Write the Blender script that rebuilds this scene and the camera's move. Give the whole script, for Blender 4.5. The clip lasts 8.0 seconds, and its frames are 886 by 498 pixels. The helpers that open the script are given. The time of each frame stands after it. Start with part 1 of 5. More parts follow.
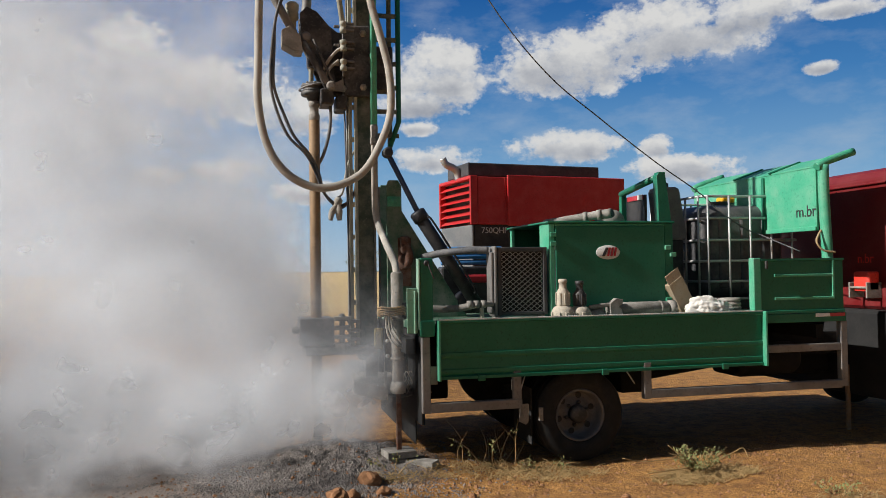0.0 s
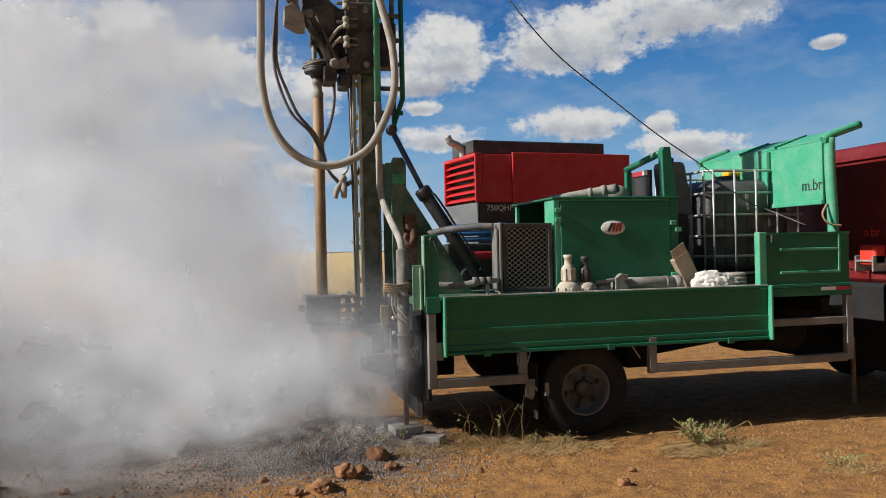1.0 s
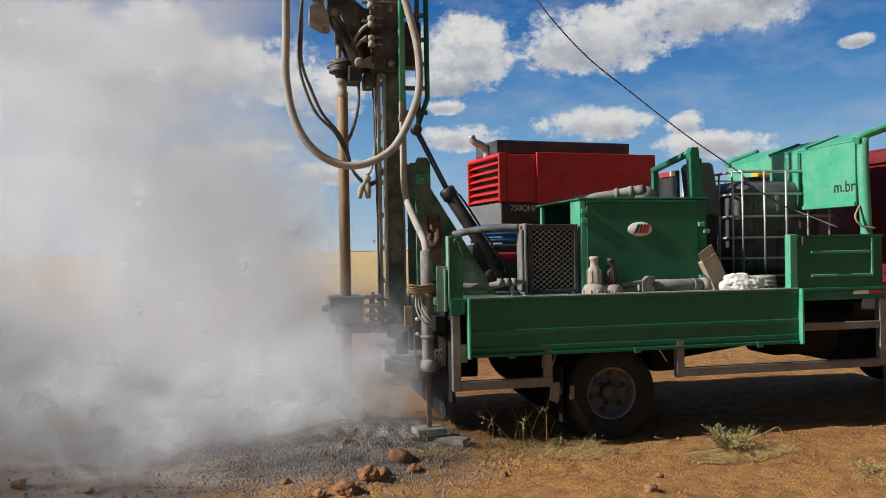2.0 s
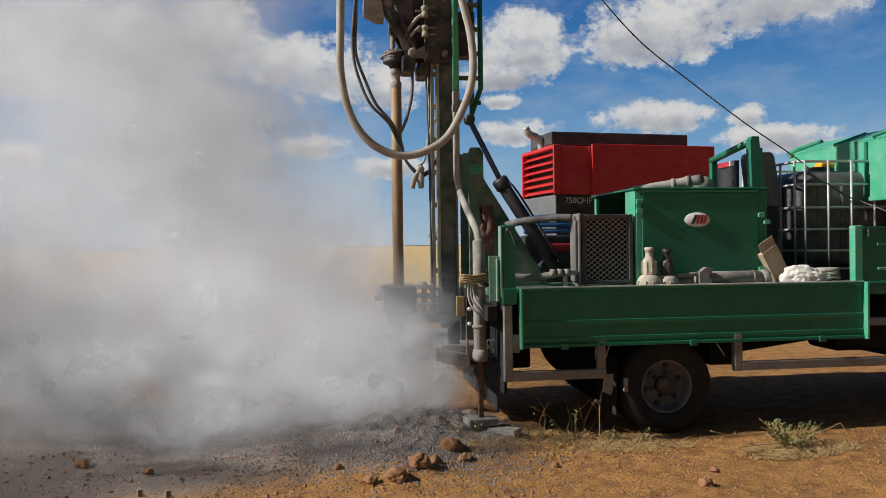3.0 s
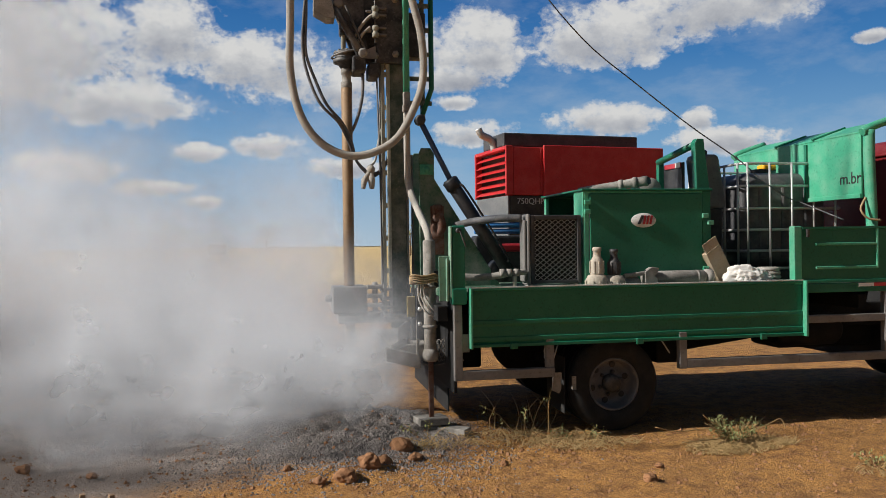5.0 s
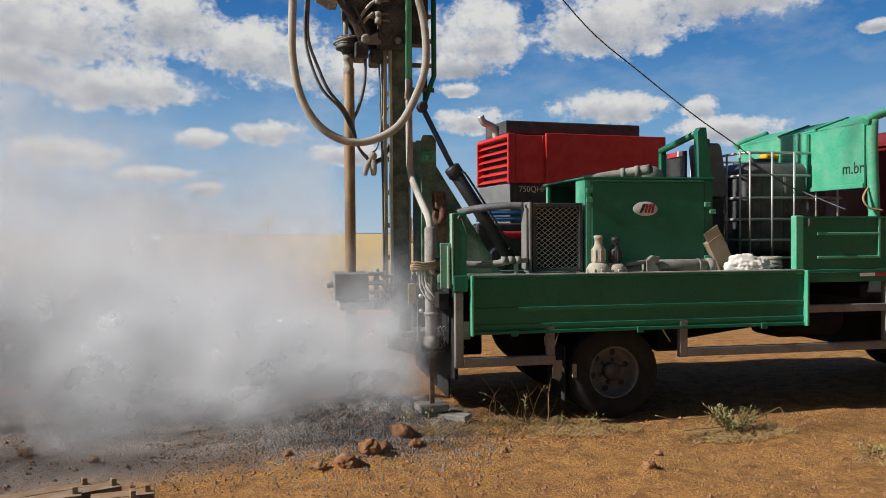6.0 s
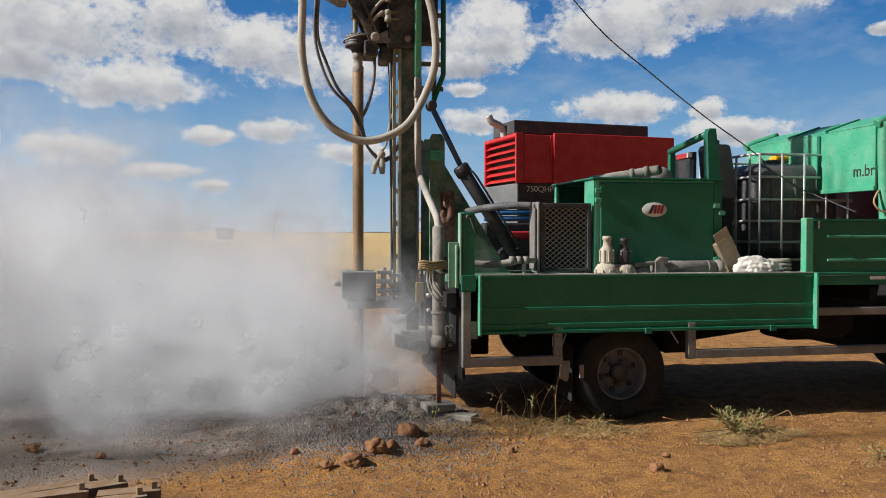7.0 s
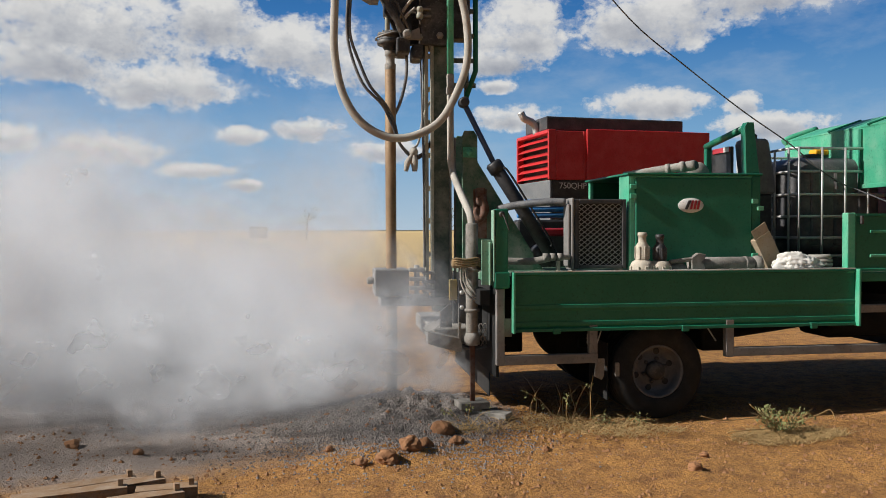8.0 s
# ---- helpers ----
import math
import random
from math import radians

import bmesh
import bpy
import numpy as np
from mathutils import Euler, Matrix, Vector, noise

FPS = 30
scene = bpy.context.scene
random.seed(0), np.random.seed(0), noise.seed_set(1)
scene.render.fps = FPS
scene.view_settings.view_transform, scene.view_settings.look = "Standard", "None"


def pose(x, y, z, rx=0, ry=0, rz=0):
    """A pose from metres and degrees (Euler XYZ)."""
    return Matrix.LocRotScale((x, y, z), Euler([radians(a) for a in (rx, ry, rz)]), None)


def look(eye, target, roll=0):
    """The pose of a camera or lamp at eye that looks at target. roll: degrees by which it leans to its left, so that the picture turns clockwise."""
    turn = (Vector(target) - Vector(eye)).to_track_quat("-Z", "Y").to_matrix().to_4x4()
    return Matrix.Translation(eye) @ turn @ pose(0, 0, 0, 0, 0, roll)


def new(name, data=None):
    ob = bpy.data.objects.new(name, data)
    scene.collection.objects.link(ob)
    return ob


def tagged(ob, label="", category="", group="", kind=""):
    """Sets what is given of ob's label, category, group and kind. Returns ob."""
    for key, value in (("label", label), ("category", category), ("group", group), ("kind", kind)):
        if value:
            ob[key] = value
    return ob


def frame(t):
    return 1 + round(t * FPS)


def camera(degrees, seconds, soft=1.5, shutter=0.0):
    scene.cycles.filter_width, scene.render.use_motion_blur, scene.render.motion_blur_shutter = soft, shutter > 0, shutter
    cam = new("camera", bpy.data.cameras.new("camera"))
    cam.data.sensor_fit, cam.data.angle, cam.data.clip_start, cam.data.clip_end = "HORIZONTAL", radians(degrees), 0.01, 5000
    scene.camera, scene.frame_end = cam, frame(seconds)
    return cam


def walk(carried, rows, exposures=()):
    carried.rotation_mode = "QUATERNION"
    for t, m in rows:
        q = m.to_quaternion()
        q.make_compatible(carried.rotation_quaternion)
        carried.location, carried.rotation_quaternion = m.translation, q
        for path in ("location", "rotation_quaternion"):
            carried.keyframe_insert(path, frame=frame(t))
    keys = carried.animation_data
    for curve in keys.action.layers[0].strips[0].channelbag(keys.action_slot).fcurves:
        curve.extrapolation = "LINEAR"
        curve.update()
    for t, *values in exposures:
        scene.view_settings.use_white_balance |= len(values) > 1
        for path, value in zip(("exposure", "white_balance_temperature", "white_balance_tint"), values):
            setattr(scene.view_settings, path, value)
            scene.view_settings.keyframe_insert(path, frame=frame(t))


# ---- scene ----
cam = camera(57.2, 8.0, soft=0.8)
PATH = [
    (0, (-1.442, -6.191, 1.592), (-0.971, -4.248, 1.643), -0.8),
    (0.5, (-1.426, -6.183, 1.6), (-0.971, -4.236, 1.625), -0.8),
    (1, (-1.441, -6.199, 1.572), (-0.984, -4.252, 1.572), -1.3),
    (1.5, (-1.43, -6.226, 1.6), (-0.959, -4.282, 1.58), -0.7),
    (2, (-1.448, -6.141, 1.583), (-1.044, -4.183, 1.583), -1.0),
    (2.2, (-1.464, -6.114, 1.589), (-1.115, -4.145, 1.591), -0.9),
    (3.3, (-1.412, -6.151, 1.533), (-1.143, -4.169, 1.505), -0.7),
    (3.5, (-1.405, -6.158, 1.54), (-1.117, -4.18, 1.496), -0.8),
    (4, (-1.374, -6.14, 1.572), (-1.062, -4.165, 1.522), -0.8),
    (4.5, (-1.382, -6.159, 1.55), (-1.01, -4.193, 1.548), -1.0),
    (6, (-1.39, -6.166, 1.535), (-1.015, -4.202, 1.494), -0.4),
    (6.5, (-1.39, -6.157, 1.534), (-1.033, -4.189, 1.494), 0.2),
    (7, (-1.405, -6.148, 1.535), (-1.044, -4.182, 1.492), 0.1),
    (7.5, (-1.41, -6.14, 1.532), (-1.085, -4.167, 1.485), -0.2),
    (8, (-1.412, -6.12, 1.529), (-1.128, -4.141, 1.481), -0.2),
]
EXPOSURES = ((0, 0.34), (1.5, 0.36), (2.2, 0.34), (3.3, 0.22), (3.5, 0.22), (4.5, 0.26), (6.0, 0.36), (8, 0.38))
walk(cam, [(t, look(eye, target, roll)) for t, eye, target, roll in PATH], EXPOSURES)

# ---- sky, sun, exposure ----
SUN = Vector((-0.985, -0.045, 0.68)).normalized()
world = bpy.data.worlds.new("sky")
scene.world = world
world.use_nodes = True
wn = world.node_tree.nodes
sky = wn.new("ShaderNodeTexSky")
sky.sky_type, sky.sun_disc = "NISHITA", False
sky.sun_elevation = math.asin(SUN.z)
sky.sun_rotation = math.atan2(SUN.x, SUN.y)
world.node_tree.links.new(sky.outputs[0], wn["Background"].inputs[0])
wn["Background"].inputs[1].default_value = 0.025
sun = new("sun", bpy.data.lights.new("sun", "SUN"))
sun.data.energy, sun.data.angle, sun.data.color = 5.0, radians(0.5), (1, 0.965, 0.92)
sun.matrix_world = look((0, 0, 30), Vector((0, 0, 30)) - SUN)
scene.cycles.transparent_max_bounces = 512


# ---- materials ----
def shader(name, rough=0.6, metal=0.0):
    m = bpy.data.materials.new(name)
    m.use_nodes = True
    b = m.node_tree.nodes["Principled BSDF"]
    b.inputs["Roughness"].default_value, b.inputs["Metallic"].default_value = rough, metal
    return m, m.node_tree.nodes, m.node_tree.links, b


def ramp(nodes, links, src, stops):
    r = nodes.new("ShaderNodeValToRGB")
    while len(r.color_ramp.elements) < len(stops):
        r.color_ramp.elements.new(0.5)
    for e, (p, c) in zip(r.color_ramp.elements, stops):
        e.position, e.color = p, (*c, 1)
    links.new(src, r.inputs[0])
    return r.outputs[0]


def tex(nodes, links, scale, detail=4, rough=0.55, stretch=None, coord="Object"):
    c = nodes.new("ShaderNodeTexCoord")
    n = nodes.new("ShaderNodeTexNoise")
    n.inputs["Scale"].default_value, n.inputs["Detail"].default_value, n.inputs["Roughness"].default_value = scale, detail, rough
    if stretch:
        mp = nodes.new("ShaderNodeMapping")
        mp.inputs["Scale"].default_value = stretch
        links.new(c.outputs[coord], mp.inputs[0])
        links.new(mp.outputs[0], n.inputs[0])
    else:
        links.new(c.outputs[coord], n.inputs[0])
    return n.outputs[0]


def mixc(nodes, links, fac, a, b, mode="MIX"):
    x = nodes.new("ShaderNodeMix")
    x.data_type, x.blend_type = "RGBA", mode
    for i, v in ((0, fac), (6, a), (7, b)):
        if isinstance(v, (int, float)):
            x.inputs[i].default_value = v
        elif isinstance(v, tuple):
            x.inputs[i].default_value = (*v, 1)
        else:
            links.new(v, x.inputs[i])
    return x.outputs[2]


def bump(nodes, links, b, src, strength=0.2, dist=0.01):
    n = nodes.new("ShaderNodeBump")
    n.inputs["Strength"].default_value, n.inputs["Distance"].default_value = strength, dist
    links.new(src, n.inputs["Height"])
    links.new(n.outputs[0], b.inputs["Normal"])


def paint(name, col, dust=(0.40, 0.37, 0.33), amount=0.35, rough=0.42, metal=0.0, scale=5.0, rust=0.0):
    """Painted or bare metal with blotches of dust, fine grain and, where asked, rust."""
    m, n, l, b = shader(name, rough, metal)
    big = tex(n, l, scale, 6, 0.62)
    fine = tex(n, l, scale * 9, 4, 0.65)
    dark = tuple(c * 0.72 for c in col)
    base = mixc(n, l, big, dark, col)
    fac = ramp(n, l, big, [(0.42, (0, 0, 0)), (0.78, (amount,) * 3)])
    spots = ramp(n, l, fine, [(0.58, (0, 0, 0)), (0.72, (amount * 0.6,) * 3)])
    base = mixc(n, l, fac, base, dust)
    base = mixc(n, l, spots, base, dust)
    specks = ramp(n, l, fine, [(0.33, (0.55,) * 3), (0.43, (0, 0, 0))])
    base = mixc(n, l, specks, base, tuple(c * 0.4 for c in col))
    if rust:
        rs = tex(n, l, scale * 2.3, 7, 0.7)
        base = mixc(n, l, ramp(n, l, rs, [(0.62 - rust * 0.3, (0, 0, 0)), (0.7, (1, 1, 1))]), base, (0.16, 0.06, 0.025))
    l.new(base, b.inputs["Base Color"])
    rr = n.new("ShaderNodeMapRange")
    rr.inputs[3].default_value, rr.inputs[4].default_value = rough - 0.08, min(1.0, rough + 0.25)
    l.new(big, rr.inputs[0])
    l.new(rr.outputs[0], b.inputs["Roughness"])
    bump(n, l, b, fine, 0.15, 0.003)
    return m


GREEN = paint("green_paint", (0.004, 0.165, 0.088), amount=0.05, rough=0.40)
# paler green with sunlight in the colour, mostly for faces turned to -x
GREEN_PALE_LIT = paint("pale_lit_green_paint", (0.06, 0.40, 0.23), amount=0.28, rough=0.45)
# dusty green, lightened further to look sunlit on the tail plates
PALE_DUSTY_LIT = paint("pale_dusty_lit_green", (0.20, 0.40, 0.28), amount=0.5, rough=0.6)
GREEN_DUSTY = paint("dusty_green_paint", (0.05, 0.16, 0.09), amount=0.7, rough=0.6)
MASTGREEN = paint("mast_paint", (0.06, 0.10, 0.075), amount=0.75, rough=0.6)
RED = paint("red_paint", (0.56, 0.018, 0.02), amount=0.10, rough=0.38)
REDDARK = paint("cab_red_paint", (0.17, 0.007, 0.008), amount=0.06, rough=0.4)
GREY = paint("grey_steel", (0.22, 0.21, 0.20), amount=0.4, rough=0.55, metal=0.2)
DARKSTEEL = paint("dark_steel", (0.05, 0.049, 0.05), amount=0.5, rough=0.5, metal=0.3)
BLACK = paint("black_paint", (0.016, 0.016, 0.018), amount=0.12, rough=0.45)
# black taken almost to nothing: shade under the truck and in the cooler core
SHADE_BLACK = paint("deep_shade_black", (0.007, 0.007, 0.007), amount=0.03, rough=0.9)
CHARCOAL = paint("charcoal_panel", (0.04, 0.042, 0.047), amount=0.15, rough=0.5)
GREYPANEL = paint("grey_panel", (0.13, 0.14, 0.145), amount=0.2, rough=0.5)
RUBBER = paint("tyre_rubber", (0.014, 0.0135, 0.013), amount=0.05, rough=0.85, scale=9)
RIM = paint("rim_paint", (0.15, 0.15, 0.155), amount=0.3, rough=0.55, scale=9)
DUSTY = paint("dust_coated_steel", (0.25, 0.23, 0.20), amount=0.8, rough=0.8, dust=(0.44, 0.41, 0.37), scale=9)
CREAM = paint("dust_coated_bit", (0.50, 0.44, 0.35), amount=0.8, rough=0.85, dust=(0.62, 0.55, 0.45), scale=14)
HOSE = paint("dusty_hose", (0.52, 0.49, 0.43), amount=0.8, rough=0.8, dust=(0.25, 0.21, 0.17), scale=10)
STEELBLUE = paint("blued_steel", (0.05, 0.08, 0.15), amount=0.1, rough=0.25, metal=0.6)
CABLE = paint("dark_hose", (0.08, 0.085, 0.095), amount=0.5, rough=0.6)
ROD = paint("rusty_rod", (0.31, 0.195, 0.10), amount=0.6, rough=0.6, dust=(0.46, 0.33, 0.20), scale=6, metal=0.2)
RUST = paint("rusty_hook", (0.13, 0.05, 0.025), amount=0.4, rough=0.85, scale=16)
GALV = paint("galvanised_tube", (0.60, 0.60, 0.58), amount=0.2, rough=0.42, metal=0.55, scale=12)
TANK = paint("black_plastic", (0.065, 0.065, 0.07), amount=0.3, rough=0.36)
BLUE = paint("blue_paint", (0.04, 0.24, 0.60), amount=0.25, rough=0.35)
OCHRE = paint("ochre_strap", (0.36, 0.24, 0.11), amount=0.5, rough=0.9, scale=20)
YELLOW = paint("dull_yellow_paint", (0.45, 0.34, 0.10), amount=0.5, rough=0.6)
WOOD = paint("weathered_wood", (0.30, 0.18, 0.09), amount=0.5, rough=0.85, scale=12)
CARD = paint("cardboard", (0.50, 0.38, 0.25), amount=0.5, rough=0.9, scale=8)
CLOTH = paint("white_cloth", (0.78, 0.75, 0.69), amount=0.3, rough=0.95, scale=12)
WHITE = paint("white_mark", (0.75, 0.74, 0.70), amount=0.2, rough=0.6)
SILVER = paint("silver_lettering", (0.62, 0.62, 0.62), amount=0.2, rough=0.4)
CHROME = paint("bright_steel", (0.75, 0.74, 0.72), amount=0.15, rough=0.22, metal=0.9)
REFLECT = paint("red_reflector", (0.45, 0.02, 0.03), amount=0.1, rough=0.3)
AMBER = paint("yellow_plastic", (0.85, 0.42, 0.01), amount=0.05, rough=0.35)
MASTRAIL = paint("dusty_mast_rail", (0.36, 0.36, 0.29), amount=0.6, rough=0.75, dust=(0.47, 0.44, 0.38), scale=9)
BRIGHTRED = paint("bright_red_plastic", (0.85, 0.05, 0.03), amount=0.05, rough=0.4)
STONE = paint("soil_clod", (0.30, 0.14, 0.06), amount=0.5, rough=0.95, dust=(0.36, 0.2, 0.1), scale=18)
FARTIN = paint("far_metal", (0.35, 0.45, 0.55), amount=0.2, rough=0.5)


# ---- mesh helpers ----
BASE = {}


def thing(name, at, label, category, group=""):
    e = tagged(new(name), label, category, group)
    e.location = at
    BASE[e.name] = Vector(at)
    return e


def part(name, bm, material, parent, label=""):
    """One mesh under a thing or a part; bm is in world metres."""
    base = BASE[parent.name]
    me = bpy.data.meshes.new(name)
    bmesh.ops.translate(bm, verts=bm.verts[:], vec=-base)
    bm.to_mesh(me)
    bm.free()
    me.materials.append(material)
    ob = new(name, me)
    ob.parent = parent
    BASE[ob.name] = base
    return tagged(ob, label)


def solid(name, bm, material, label, category="", group="", kind="", at=None):
    """A thing that is one mesh."""
    me = bpy.data.meshes.new(name)
    at = Vector(at) if at is not None else Vector((0, 0, 0))
    bmesh.ops.translate(bm, verts=bm.verts[:], vec=-at)
    bm.to_mesh(me)
    bm.free()
    me.materials.append(material)
    ob = new(name, me)
    ob.location = at
    BASE[ob.name] = at
    return tagged(ob, label, category, group, kind)


def join(bm, other, m=None):
    if m is not None:
        bmesh.ops.transform(other, matrix=m, verts=other.verts[:])
    idx = [bm.verts.new(v.co) for v in other.verts]
    other.verts.index_update()
    for f in other.faces:
        try:
            g = bm.faces.new([idx[v.index] for v in f.verts])
            g.smooth = f.smooth
        except ValueError:
            pass
    other.free()
    return bm


def box(x0, x1, y0, y1, z0, z1, bevel=0.006, bm=None, m=None):
    b = bmesh.new()
    bmesh.ops.create_cube(b, size=1)
    for v in b.verts:
        v.co = Vector(((x0 + x1) / 2 + v.co.x * (x1 - x0), (y0 + y1) / 2 + v.co.y * (y1 - y0), (z0 + z1) / 2 + v.co.z * (z1 - z0)))
    if bevel:
        w = min(bevel, 0.45 * min(abs(x1 - x0), abs(y1 - y0), abs(z1 - z0)))
        bmesh.ops.bevel(b, geom=b.edges[:], offset=w, segments=2, affect="EDGES", profile=0.5)
    if m is not None:
        bmesh.ops.transform(b, matrix=m, verts=b.verts[:])
    return join(bm, b) if bm is not None else b


def tube(points, r, seg=12, bm=None, smooth=3, cap=True):
    """A round tube swept along points (softened into a curve); r may be a list, one radius a point."""
    pts = [Vector(p) for p in points]
    rad = list(r) if isinstance(r, (list, tuple)) else [r] * len(pts)
    if smooth and len(pts) > 2:
        out, ro = [], []
        for i in range(len(pts) - 1):
            p0, p1, p2, p3 = pts[max(i - 1, 0)], pts[i], pts[i + 1], pts[min(i + 2, len(pts) - 1)]
            for k in range(smooth + 1):
                t = k / (smooth + 1)
                out.append(0.5 * (2 * p1 + (p2 - p0) * t + (2 * p0 - 5 * p1 + 4 * p2 - p3) * t * t + (3 * p1 - p0 - 3 * p2 + p3) * t ** 3))
                ro.append(rad[i] + (rad[i + 1] - rad[i]) * t)
        pts, rad = out + [pts[-1]], ro + [rad[-1]]
    b = bm if bm is not None else bmesh.new()
    rings, side = [], None
    for i, p in enumerate(pts):
        d = (pts[min(i + 1, len(pts) - 1)] - pts[max(i - 1, 0)]).normalized()
        if side is None:
            side = d.orthogonal().normalized()
        side = (side - d * side.dot(d)).normalized()
        up = d.cross(side)
        rings.append([b.verts.new(p + rad[i] * (math.cos(a) * side + math.sin(a) * up)) for a in (2 * math.pi * k / seg for k in range(seg))])
    for a, c in zip(rings, rings[1:]):
        for k in range(seg):
            b.faces.new((a[k], a[(k + 1) % seg], c[(k + 1) % seg], c[k])).smooth = True
    if cap:
        b.faces.new(rings[0][::-1])
        b.faces.new(rings[-1])
    return b


def rod(p0, p1, r, seg=14, bm=None, r1=None):
    """A straight round bar with slightly rounded ends."""
    p0, p1 = Vector(p0), Vector(p1)
    d = (p1 - p0)
    e = min(0.15, 0.3 * r / max(d.length, 1e-6))
    r1 = r if r1 is None else r1
    return tube([p0, p0 + d * e, p1 - d * e, p1], [r * 0.75, r, r1, r1 * 0.75], seg, bm, 0)


def turned(profile, seg=24, axis="z", at=(0, 0, 0), bm=None, caps=True):
    """A turned solid from (radius, height) pairs."""
    b = bm if bm is not None else bmesh.new()
    at = Vector(at)

    def spot(r, h, a):
        c, s = r * math.cos(a), r * math.sin(a)
        return at + Vector({"z": (c, s, h), "y": (c, h, s), "x": (h, c, s)}[axis])

    rings = [[b.verts.new(spot(r, h, 2 * math.pi * k / seg)) for k in range(seg)] for r, h in profile]
    for a, c in zip(rings, rings[1:]):
        for k in range(seg):
            b.faces.new((a[k], a[(k + 1) % seg], c[(k + 1) % seg], c[k])).smooth = True
    if caps:
        b.faces.new(rings[0][::-1])
        b.faces.new(rings[-1])
    return b


def prism(pts, axis, a, b2, bevel=0.004, bm=None):
    """A flat outline (pairs) drawn in the plane across the axis and thickened from a to b2."""
    b = bmesh.new()

    def spot(p, h):
        return {"y": (p[0], h, p[1]), "x": (h, p[0], p[1]), "z": (p[0], p[1], h)}[axis]

    lo = [b.verts.new(spot(p, a)) for p in pts]
    hi = [b.verts.new(spot(p, b2)) for p in pts]
    n = len(pts)
    b.faces.new(lo[::-1])
    b.faces.new(hi)
    for i in range(n):
        b.faces.new((lo[i], lo[(i + 1) % n], hi[(i + 1) % n], hi[i]))
    bmesh.ops.recalc_face_normals(b, faces=b.faces[:])
    if bevel:
        bmesh.ops.bevel(b, geom=b.edges[:], offset=min(bevel, abs(b2 - a) * 0.4), segments=1, affect="EDGES")
    return join(bm, b) if bm is not None else b


def bolt(at, axis, r=0.016, h=0.014, bm=None):
    s = -1
    return turned([(r * 1.5, 0), (r * 1.5, s * h * 0.3), (r, s * h * 0.35), (r, s * h), (r * 0.5, s * h * 1.15)], 6, axis, at, bm)


def lettering(name, text, size, m, material, parent, label="", depth=0.002):
    c = bpy.data.curves.new(name, "FONT")
    c.body, c.size, c.extrude, c.align_x = text, size, depth, "CENTER"
    tmp = bpy.data.objects.new(name, c)
    scene.collection.objects.link(tmp)
    me = bpy.data.meshes.new_from_object(tmp.evaluated_get(bpy.context.evaluated_depsgraph_get()))
    bpy.data.objects.remove(tmp)
    bpy.data.curves.remove(c)
    b = bmesh.new()
    b.from_mesh(me)
    bpy.data.meshes.remove(me)
    bmesh.ops.transform(b, matrix=m, verts=b.verts[:])
    return part(name, b, material, parent, label)


# ---- ground ----
def ground_height(x, y):
    """Soft bumps near the rig, a spoil heap round the hole, flat far off."""
    d = math.hypot(x, y)
    near = max(0.0, 1 - d / 14)
    h = near * (0.035 * noise.noise((x * 1.1, y * 1.1, 0.3)) + 0.020 * noise.noise((x * 4.2, y * 4.2, 5)) + 0.014 * noise.noise((x * 11, y * 11, 2)) - 0.008 * abs(noise.noise((x * 21, y * 21, 9))))
    clear = 1 - 0.8 * math.exp(-((x - 1.25) / 0.6) ** 2 - ((y - 0.2) / 0.4) ** 2)
    heap = 0.15 * math.exp(-((x + 0.75) / 0.75) ** 2 - ((y - 0.55) / 0.6) ** 2)
    heap += 0.06 * math.exp(-((x + 1.0) / 0.35) ** 2 - ((y + 0.75) / 0.22) ** 2)
    rough = heap * 0.5 * noise.noise((x * 9, y * 9, 7))
    return h * clear + heap + rough - 0.004


